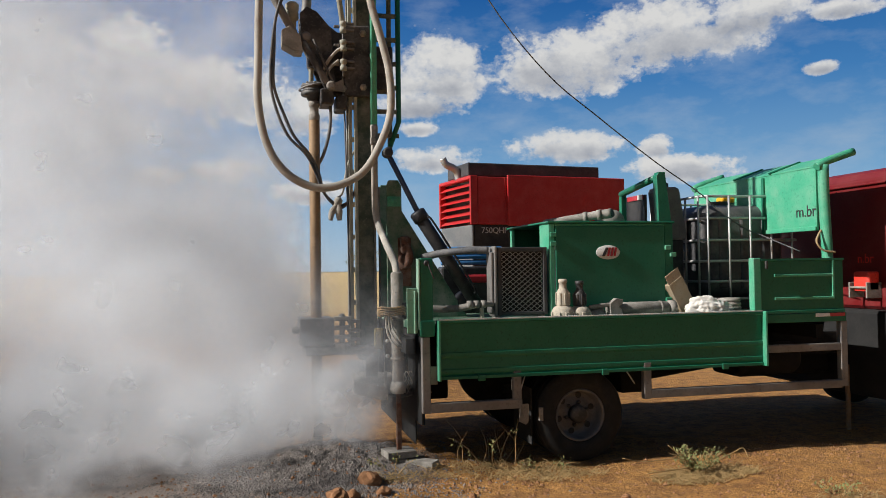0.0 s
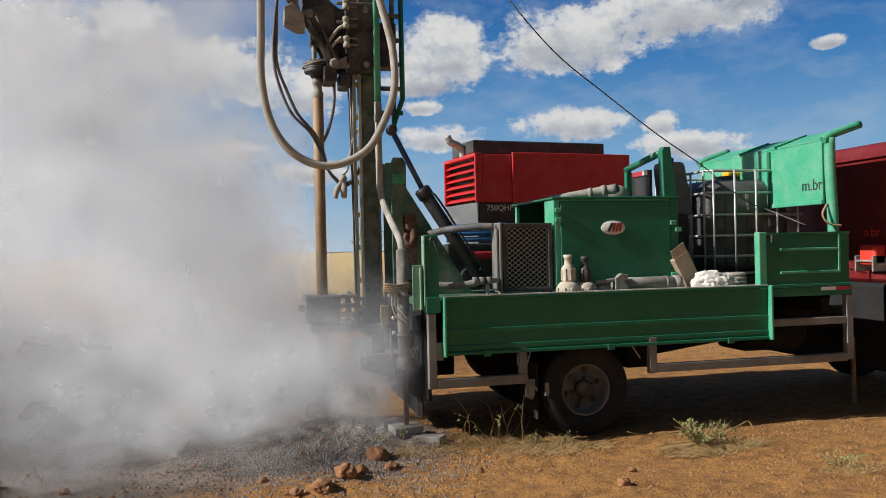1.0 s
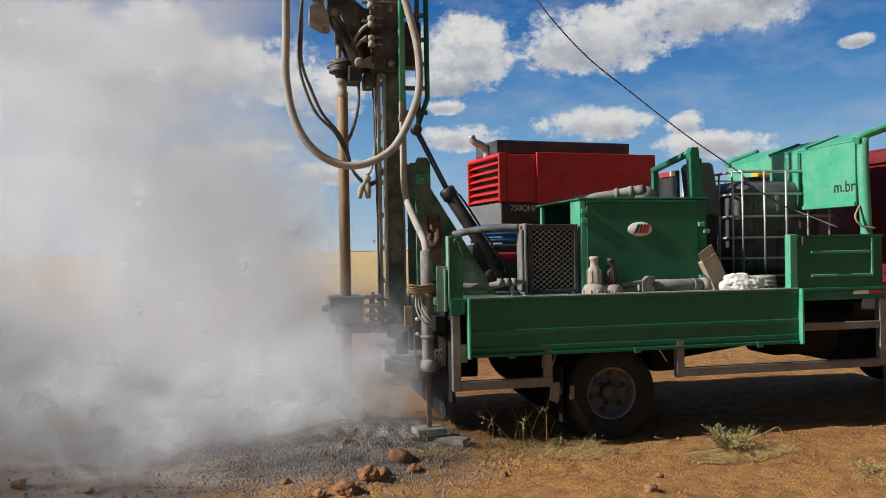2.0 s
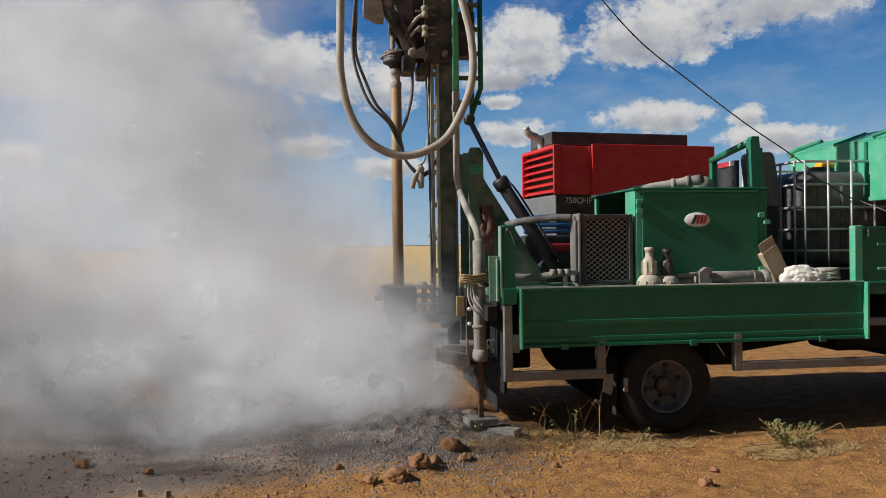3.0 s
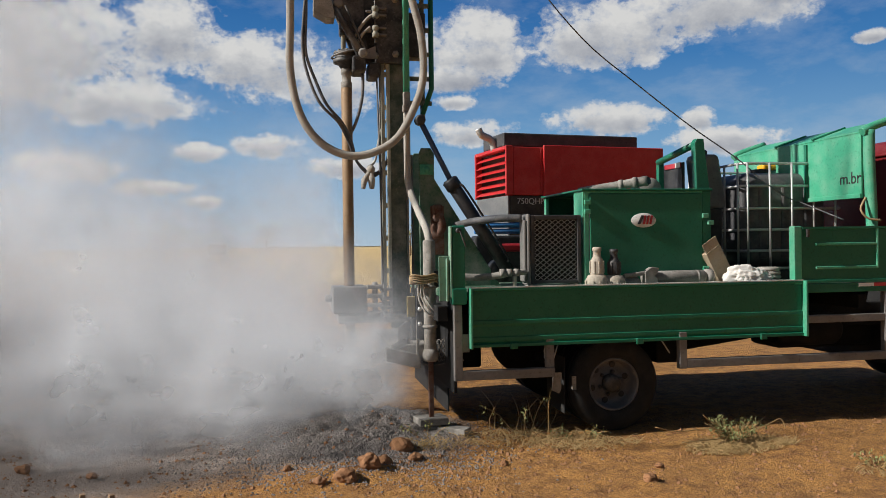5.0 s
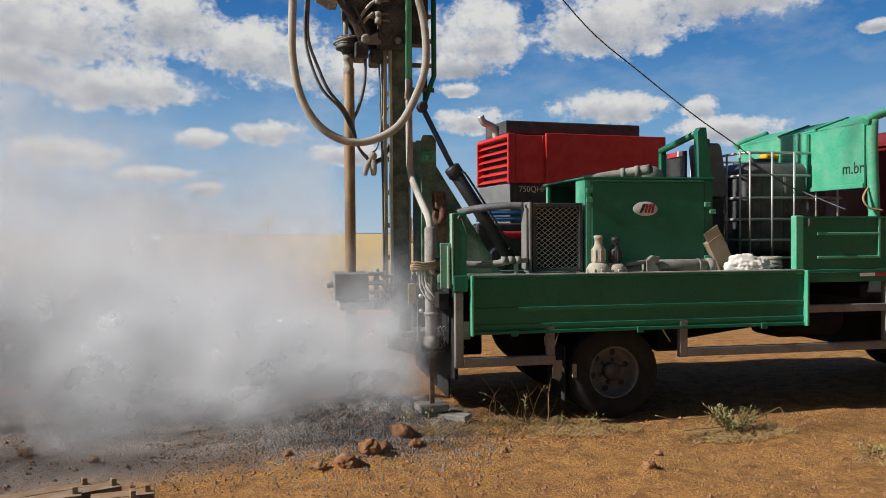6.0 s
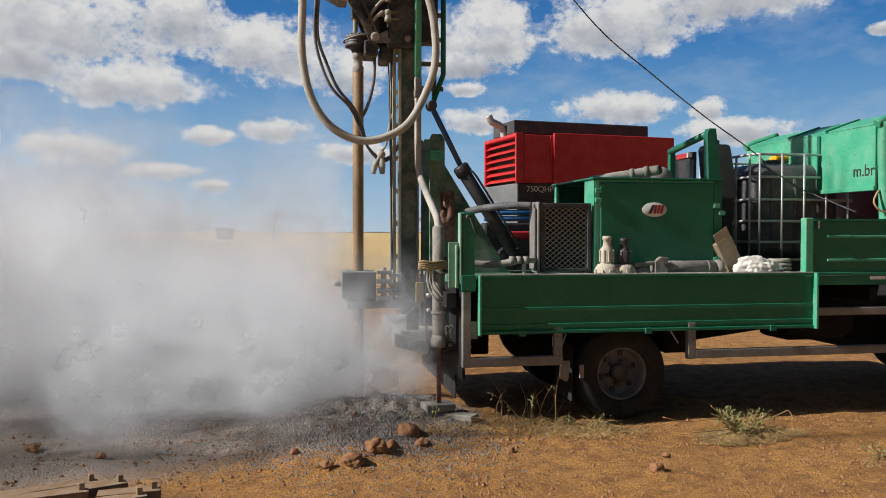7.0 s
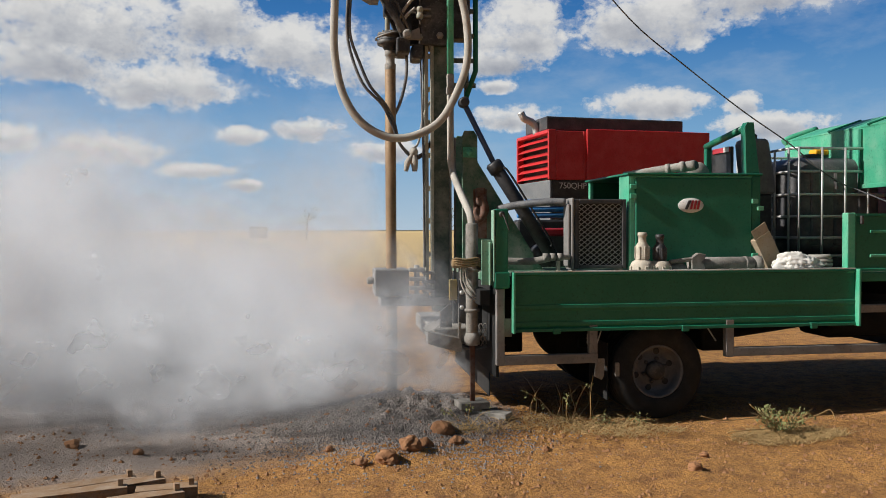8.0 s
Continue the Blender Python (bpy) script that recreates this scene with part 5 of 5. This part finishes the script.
def build_gravel():
    """Drill cuttings and crumbs of earth scattered over the near ground."""
    rng = random.Random(5)
    verts, faces = [], []

    def crumb(x, y, r):
        z = ground_height(x, y)
        k = len(verts)
        a0 = rng.uniform(0, 6.28)
        ring = [(x + r * rng.uniform(0.7, 1.2) * math.cos(a0 + a * 1.571), y + r * rng.uniform(0.7, 1.2) * math.sin(a0 + a * 1.571), z + r * rng.uniform(-0.1, 0.3)) for a in range(4)]
        verts.extend(ring + [(x, y, z + r * rng.uniform(0.6, 1.1)), (x, y, z - r * 0.5)])
        for a in range(4):
            faces.append((k + a, k + (a + 1) % 4, k + 4))
            faces.append((k + (a + 1) % 4, k + a, k + 5))

    for _ in range(9000):
        x, y = rng.gauss(-0.95, 0.50), rng.gauss(0.0, 0.45)
        crumb(x, y, rng.uniform(0.005, 0.014))
    me = bpy.data.meshes.new("cuttings")
    me.from_pydata(verts, [], faces)
    me.materials.append(paint("grey_cuttings", (0.26, 0.225, 0.20), amount=0.5, rough=0.95, dust=(0.10, 0.09, 0.09), scale=30))
    tagged(new("drill_cuttings", me), "heap of small grey rock chips beside the drill hole", "gravel", kind="stuff")
    verts, faces = [], []
    for _ in range(9000):
        x, y = rng.uniform(-4, 4.6), rng.uniform(-3.2, 0.6)
        crumb(x, y, 0.004 + 0.018 * rng.random() ** 4)
    me = bpy.data.meshes.new("soil_crumbs")
    me.from_pydata(verts, [], faces)
    me.materials.append(STONE)
    tagged(new("soil_crumbs", me), "loose crumbs of orange soil on the ground", "soil", kind="stuff")


build_gravel()


def leafy(verts, faces, rng, p, d, s):
    """One small folded leaf."""
    side = Vector((rng.uniform(-1, 1), rng.uniform(-1, 1), rng.uniform(-0.4, 0.4))).normalized()
    k = len(verts)
    verts.extend([p, p + d * s * 0.5 + side * s * 0.28, p + d * s, p + d * s * 0.5 - side * s * 0.28])
    faces.append((k, k + 1, k + 2))
    faces.append((k, k + 2, k + 3))


LEAF = paint("dusty_leaf", (0.21, 0.23, 0.07), amount=0.5, rough=0.8, scale=30, dust=(0.40, 0.36, 0.22))
STRAW = paint("dry_straw", (0.46, 0.31, 0.13), amount=0.5, rough=0.9, scale=25, dust=(0.26, 0.15, 0.07))


def build_bush(x, y, r, h, leaves, straws, seed, label):
    rng = random.Random(seed)
    z = ground_height(x, y)
    t = thing("weed", (x, y, z), label, "weed", "weeds by the truck")
    stems, lv, lf = bmesh.new(), [], []
    for _ in range(max(4, leaves // 12)):
        a, k = rng.uniform(0, 6.28), rng.uniform(0.3, 1)
        top = Vector((x + r * k * math.cos(a), y + r * k * 0.7 * math.sin(a), z + h * rng.uniform(0.5, 1)))
        root = Vector((x + r * 0.15 * math.cos(a), y + r * 0.15 * math.sin(a), z - 0.01))
        mid = root.lerp(top, 0.5) + Vector((0, 0, h * 0.15))
        tube([root, mid, top], [0.004, 0.003, 0.0015], 4, stems, 1)
        for j in range(12):
            p = root.lerp(top, 0.35 + 0.65 * rng.random()) + Vector((rng.gauss(0, 0.02), rng.gauss(0, 0.02), rng.gauss(0, 0.012)))
            leafy(lv, lf, rng, p, Vector((rng.uniform(-1, 1), rng.uniform(-1, 1), rng.uniform(0, 1))).normalized(), rng.uniform(0.018, 0.04))
    part("stem", stems, STRAW, t)
    if leaves:
        me = bpy.data.meshes.new("foliage")
        me.from_pydata([v - Vector((x, y, z)) for v in lv], [], lf)
        me.materials.append(LEAF)
        ob = new("foliage", me)
        ob.parent = t
        tagged(ob, kind="stuff")
    dry = bmesh.new()
    for _ in range(straws):
        a, k = rng.uniform(0, 6.28), rng.random() ** 0.6
        p = Vector((x + 1.35 * r * k * math.cos(a), y - 0.12 + 0.6 * r * k * math.sin(a), 0))
        p.z = ground_height(p.x, p.y) + 0.004
        d = Vector((rng.uniform(-1, 1), rng.uniform(-0.6, 0.6), rng.uniform(0.02, 0.55))) * rng.uniform(0.03, 0.12)
        tube([p, p + d * 0.5 + Vector((0, 0, 0.01)), p + d], [0.003, 0.0025, 0.001], 3, dry, 0, False)
    tagged(part("dry_grass", dry, STRAW, t), kind="stuff")


build_bush(1.95, -0.48, 0.33, 0.19, 480, 1300, 3, "low dusty green weed with dry grass round it")
build_bush(0.45, 0.10, 0.42, 0.34, 60, 520, 8, "thin dry weed under the truck side")
build_bush(0.85, -0.10, 0.34, 0.14, 90, 520, 9, "low dry weed before the wheel")
build_bush(-0.35, 0.02, 0.22, 0.16, 20, 170, 12, "dry brush by the jack leg")
build_bush(2.55, -1.30, 0.22, 0.10, 90, 120, 15, "small tuft of dusty weed on the open ground")


def build_twigs():
    rng = random.Random(2)
    b = bmesh.new()
    for pts in (((1.25, -0.62, 0.17), (1.45, -0.58, 0.12), (1.72, -0.55, 0.12), (1.95, -0.5, 0.05)), ((1.40, -0.72, 0.07), (1.6, -0.65, 0.06), (1.85, -0.55, 0.04)),
                ((1.72, -0.45, 0.20), (1.80, -0.46, 0.14), (1.95, -0.5, 0.08)), ((2.05, -0.5, 0.06), (2.25, -0.5, 0.12), (2.34, -0.5, 0.15), (2.37, -0.52, 0.08))):
        tube([Vector(p) + Vector((0, 0, 0.01)) for p in pts], 0.004, 5, b, 3)
    solid("twig", b, STRAW, "dry bare branch lying by the weed", "branch", at=(1.6, -0.6, 0))
    b = bmesh.new()
    for _ in range(9):
        x, y = rng.uniform(0.15, 0.75), rng.uniform(0.0, 0.3)
        h = rng.uniform(0.2, 0.5)
        tube([(x, y, 0), (x + rng.gauss(0, 0.04), y, h * 0.5), (x + rng.gauss(0, 0.09), y, h)], [0.004, 0.003, 0.0015], 4, b, 2)
    solid("dead_stalks", b, STRAW, "dead upright weed stalks under the truck", "stalks", kind="stuff", at=(0.45, 0.15, 0))


build_twigs()


def plank(x, y, length, w, h, rz, mat, label, name="plank", z=None):
    m = Matrix.Translation((x, y, (ground_height(x, y) if z is None else z) + 0.004)) @ pose(0, 0, 0, 0, 0, rz)
    return solid(name, box(-length / 2, length / 2, -w / 2, w / 2, 0, h, 0.006, None, m), mat, label, name, at=(x, y, 0))


plank(-0.10, 0.18, 0.26, 0.13, 0.045, -38, DUSTY, "grey dusty board lying under the jack foot")
plank(-0.26, 0.30, 0.24, 0.20, 0.055, 8, DUSTY, "dusty wooden block under the jack foot", "block")


def steel_piece(x, y, length, rz, z=0.0):
    """A length of channel iron lying open side down, with a lug at one end."""
    m = Matrix.Translation((x, y, ground_height(x, y) + 0.004 + z)) @ pose(0, 0, 0, 0, 0, rz)
    t = thing("channel_iron", (x, y, ground_height(x, y) + z), "dusty brown channel iron lying on the ground", "channel iron", "channel irons")
    part("web", box(-length / 2, length / 2, -0.055, 0.055, 0.05, 0.06, 0.003, None, m), WOOD, t)
    part("flange", box(-length / 2, length / 2, -0.055, -0.045, 0, 0.05, 0.003, None, m), WOOD, t)
    part("flange", box(-length / 2, length / 2, 0.045, 0.055, 0, 0.05, 0.003, None, m), WOOD, t)
    part("lug", box(length / 2 - 0.05, length / 2 - 0.02, -0.02, 0.02, 0.06, 0.10, 0.004, None, m), WOOD, t)


for x, y, ln, rz, z in ((-2.86, -1.10, 0.62, 22, 0), (-2.62, -1.17, 0.5, 24, 0), (-2.33, -1.30, 0.34, 8, 0), (-2.85, -1.33, 0.6, 14, 0), (-2.42, -1.42, 0.4, 20, 0)):
    steel_piece(x, y, ln, rz, z)

solid("stake", box(4.19, 4.225, 0.55, 0.58, -0.02, 0.62, 0.004), WOOD, "thin weathered wooden stake leaning by the truck", "stake", at=(4.2, 0.56, 0))


# ---- far field ----
def build_far():
    h = thing("far_hut", (-14.0, 150, 0), "small pale blue tank hut far across the field", "hut")
    part("wall", box(-15.6, -12.4, 149, 152, 0, 1.7, 0.05), WHITE, h)
    part("roof", prism([(-15.9, 1.7), (-12.1, 1.7), (-12.4, 2.1), (-15.3, 2.25)], "y", 148.8, 152.2, 0.02), WHITE, h)
    rng = random.Random(4)
    for x, y, ht, lean in ((-22.5, 138, 5.2, 0.3), (-20.5, 140, 4.0, 0.2), (-4.6, 128, 5.6, 0.1), (-19.0, 150, 3.0, 0.4), (14.5, 110, 5.5, 0.0), (16.5, 112, 4.5, 0.0)):
        t = thing("tree", (x, y, 0), "small sparse tree far across the dry field", "tree", "far trees")
        trunk, lv, lf = bmesh.new(), [], []
        top = Vector((x + lean * ht, y, ht))
        tube([(x, y, -0.2), (x + lean, y, ht * 0.4), (x + lean * ht * 0.8, y, ht * 0.8)], [0.16, 0.1, 0.03], 6, trunk, 2)
        for k in range(9):
            s = Vector((x + lean * ht * 0.5, y, ht * rng.uniform(0.35, 0.7)))
            e = s + Vector((rng.uniform(-1.7, 1.7), rng.uniform(-1.2, 1.2), rng.uniform(0.4, 1.8)))
            tube([s, e], [0.05, 0.015], 4, trunk, 0)
            for _ in range(26):
                p = e + Vector((rng.gauss(0, 0.45), rng.gauss(0, 0.4), rng.gauss(0, 0.35)))
                leafy(lv, lf, rng, p, Vector((rng.uniform(-1, 1), rng.uniform(-1, 1), rng.uniform(-1, 1))).normalized(), rng.uniform(0.18, 0.42))
        part("trunk", trunk, WOOD, t)
        me = bpy.data.meshes.new("crown")
        me.from_pydata([v - Vector((x, y, 0)) for v in lv], [], lf)
        me.materials.append(LEAF)
        ob = new("crown", me)
        ob.parent = t


build_far()


# ---- the dust ----
HOLE = Vector((-0.85, 1.0, 0.0))


def dust_material():
    """Thin veils of pale grains, feathered at their rims, near the ground and where they leave the hole."""
    m, n, l, b = shader("drilling_dust")
    n.remove(b)

    def step(src, lo, hi, a=0.0, c=1.0):
        r = n.new("ShaderNodeMapRange")
        r.interpolation_type = "SMOOTHSTEP"
        for k, v in enumerate((lo, hi, a, c)):
            r.inputs[k + 1].default_value = v
        l.new(src, r.inputs[0])
        return r.outputs[0]

    def times(*srcs):
        out = srcs[0]
        for v in srcs[1:]:
            x = n.new("ShaderNodeMath")
            x.operation = "MULTIPLY"
            l.new(out, x.inputs[0])
            l.new(v, x.inputs[1])
            out = x.outputs[0]
        return out

    at = n.new("ShaderNodeAttribute")
    at.attribute_name = "rim"
    oi = n.new("ShaderNodeObjectInfo")
    geo = n.new("ShaderNodeNewGeometry")
    xyz = n.new("ShaderNodeSeparateXYZ")
    l.new(geo.outputs["Position"], xyz.inputs[0])
    wisps = tex(n, l, 1.5, 3, 0.5)
    curls = tex(n, l, 4.0, 2, 0.5)
    alpha = times(step(at.outputs["Fac"], 0.0, 1.0), step(wisps, 0.34, 0.66, 0.25, 1.0), step(curls, 0.30, 0.70, 0.6, 1.0),
                  step(xyz.outputs["Z"], 0.0, 0.24), step(xyz.outputs["X"], -0.55, -0.06, 1.0, 0.0), oi.outputs["Alpha"])
    grains = (0.55, 0.565, 0.59, 1)
    d, tr, mx, tp, out = (n.new(k) for k in ("ShaderNodeBsdfDiffuse", "ShaderNodeBsdfTranslucent", "ShaderNodeMixShader", "ShaderNodeBsdfTransparent", "ShaderNodeMixShader"))
    d.inputs[0].default_value = tr.inputs[0].default_value = grains
    mx.inputs[0].default_value = 0.5
    l.new(d.outputs[0], mx.inputs[1])
    l.new(tr.outputs[0], mx.inputs[2])
    l.new(alpha, out.inputs[0])
    l.new(tp.outputs[0], out.inputs[1])
    l.new(mx.outputs[0], out.inputs[2])
    l.new(out.outputs[0], n["Material Output"].inputs[0])
    return m


DUST = dust_material()


def puff_mesh(seed, count=7, tilt=0.55):
    """A loose ball of gently domed veils, thin at their rims: a billow of dust about one metre in radius."""
    rng = random.Random(seed)
    verts, faces, rim = [], [], []
    rings, spokes = (0.2, 0.4, 0.6, 0.8, 1.0), 20
    for _ in range(count):
        p = Vector((rng.gauss(0, 0.34), rng.gauss(0, 0.40), rng.gauss(0, 0.32)))
        nrm = Vector((rng.gauss(0, tilt), -1, rng.gauss(0, tilt))).normalized()
        r = rng.uniform(0.60, 0.95)
        s = nrm.orthogonal().normalized()
        u = nrm.cross(s)
        phase, lobes, k0 = rng.uniform(0, 6.28), rng.choice((2, 3)), len(verts)
        verts.append(p + nrm * 0.10)
        rim.append(1.0)
        for rr in rings:
            for a in range(spokes):
                w = 2 * math.pi * a / spokes
                q = rr * r * (1 + 0.22 * math.sin(lobes * w + phase))
                verts.append(p + nrm * (0.10 - 0.22 * rr * rr * r) + q * (math.cos(w) * s + math.sin(w) * u))
                rim.append(1.0 - rr)
        for a in range(spokes):
            c = (a + 1) % spokes
            faces.append((k0, k0 + 1 + a, k0 + 1 + c))
            for j in range(len(rings) - 1):
                o = k0 + 1 + j * spokes
                faces.append((o + a, o + spokes + a, o + spokes + c, o + c))
    me = bpy.data.meshes.new("dust_puff")
    me.from_pydata(verts, [], faces)
    me.polygons.foreach_set("use_smooth", [True] * len(faces))
    me.attributes.new("rim", "FLOAT", "POINT").data.foreach_set("value", rim)
    # grains scatter alike whichever way a veil is turned
    me.normals_split_custom_set_from_vertices([Vector((-0.60, -0.2, 0.77)).normalized()] * len(verts))
    me.materials.append(DUST)
    return me


PUFFS = [puff_mesh(40 + k) for k in range(7)]
SHEER = [puff_mesh(60 + k, 7, 0.06) for k in range(5)]
DUST_PATHS = []
TICKS = [0.5 * k for k in range(17)]


def puff(size, thick, path, squash=0.85, sheer=False, turn=0.0):
    """One billow; path gives its place at t seconds."""
    i = len(DUST_PATHS)
    ob = new("dust_puff", SHEER[i % 5] if sheer else PUFFS[i % 7])
    ob.scale = (size, size * 0.8, size * squash)
    ob.color = (1, 1, 1, thick)
    tagged(ob, "billow of pale grey drilling dust in the air", "dust", "dust cloud", "stuff")
    DUST_PATHS.append((ob, [(t, path(t)) for t in TICKS], i, turn))


def blown(t0, speed, climb, drift, size, sway):
    """The way of a billow that leaves the hole at t0, waits under the ground until then, climbs and is carried off to -x."""
    def path(t):
        age = t - t0
        if age < 0:
            return (HOLE.x + 0.2, HOLE.y, -0.3 - size + 0.03 * age)
        up = 0.9 * size * min(1.0, age / 0.8) - 0.5 * size
        return (HOLE.x + 0.2 - speed * age - 0.25 * size * min(age, 1.5), HOLE.y + drift * age,
                up + climb * speed * age + 0.06 * math.sin(2.1 * t + sway))
    return path


def ease(t, rows):
    """Straight lines between rows of seconds and a value."""
    for (a, p), (b2, q) in zip(rows, rows[1:]):
        if t <= b2:
            return p + (q - p) * max(0.0, (t - a) / (b2 - a))
    return rows[-1][1]


def build_dust():
    rng = random.Random(21)
    # the jet that keeps leaving the hole and rolls along low
    for k in range(36):
        t0 = -4.5 + 12.4 * k / 35
        size = rng.uniform(0.50, 0.80)
        puff(size, 0.46, blown(t0, rng.uniform(0.65, 0.95), rng.uniform(0.03, 0.24), rng.uniform(-0.22, 0.22), size, k))
    # the plume: steep while the drill blows hard, flatter later on
    for k in range(40):
        t0 = -6.5 + 13.0 * k / 39
        climb = ease(t0, ((-6.5, 1.7), (-0.5, 1.55), (1.0, 1.1), (2.0, 0.62), (3.2, 0.36), (5.0, 0.18), (6.5, 0.10))) * rng.uniform(0.55, 1.1)
        size = rng.uniform(0.80, 1.25)
        puff(size, 0.40, blown(t0, rng.uniform(0.50, 0.80), climb, rng.uniform(-0.24, 0.32), size, 2 * k), sheer=True)
    # dust that hangs round the hole and drags over the ground
    for k in range(20):
        x0, y0, z0, size = -0.62 - 0.17 * k, 0.65 - 0.95 * (k % 3) * 0.5 + rng.uniform(-0.1, 0.1), rng.uniform(0.30, 0.75), rng.uniform(0.50, 0.68)
        puff(size, 0.48, lambda t, x0=x0, y0=y0, z0=z0, k=k: (x0 + 0.16 * math.sin(1.1 * t + k), y0, z0 + 0.09 * math.sin(1.4 * t + 2 * k)))
    # the bank that spreads over the field
    for k in range(30):
        y0 = 0.8 + 8.0 * (k / 30) ** 1.2
        far = (y0 + 6.15) / 7.2
        x0 = -1.41 + far * (0.3 - 4.6 * ((k * 7) % 13) / 13)
        z0, size, v = far * rng.uniform(0.45, 1.0), far * rng.uniform(0.8, 1.1), rng.uniform(-0.14, -0.03)
        puff(size, 0.24, lambda t, x0=x0, y0=y0, z0=z0, v=v, k=k: (x0 + v * t, y0, z0 + 0.06 * math.sin(0.8 * t + k) - 0.03 * t))
    # the high haze of the first seconds, which thins out as the wind takes it away
    gone = ((0, 0.0), (2, 0.2), (3.3, 0.7), (4.5, 1.8), (6, 3.6), (8, 6.2))
    for k in range(24):
        y0 = rng.uniform(1.5, 6.5)
        far = (y0 + 6.15) / 7.2
        x0 = -1.41 + far * (-0.35 - 3.4 * (k % 6) / 6 + rng.uniform(-0.25, 0.25))
        z0, size, pace = far * (1.5 + 0.68 * (k // 6) + rng.uniform(-0.2, 0.2)), far * rng.uniform(0.9, 1.2), far * rng.uniform(0.85, 1.15)
        puff(size, 0.27 - 0.03 * (k // 6), lambda t, x0=x0, y0=y0, z0=z0, pace=pace: (x0 - pace * ease(t, gone), y0, z0 + 0.08 * t), sheer=True)
    # unseen low bank downwind, added across the sun to shade low dust and ground
    for k in range(15):
        x0, y0, z0, size = -6.0 + rng.uniform(-0.6, 0.4), -0.9 + 4.2 * (k % 5) / 4 + rng.uniform(-0.2, 0.2), 0.7 + 0.75 * (k // 5), rng.uniform(0.9, 1.15)
        puff(size, 0.34, lambda t, x0=x0, y0=y0, z0=z0, k=k: (x0 - 0.05 * t, y0, z0 + 0.1 * math.sin(0.7 * t + k)), turn=82)
    # thin haze over the field
    for k in range(10):
        y0 = rng.uniform(8.0, 14.0)
        far = (y0 + 6.15) / 7.2
        x0, z0, size = -1.41 + far * (0.9 - 4.6 * k / 9), far * 1.0, far * rng.uniform(0.9, 1.2)
        puff(size, 0.13, lambda t, x0=x0, y0=y0, z0=z0: (x0 - 0.06 * t, y0, z0))


build_dust()


def motions():
    for ob, rows, k, turn in DUST_PATHS:
        size = ob.scale.copy()
        walk(ob, [(t, Matrix.Translation(p) @ pose(0, 0, 0, 4 * math.sin(t + k), 14 * math.sin(0.5 * t + k), turn + 5 * math.sin(0.5 * t + 2 * k))) for t, p in rows])
        ob.scale = size


motions()
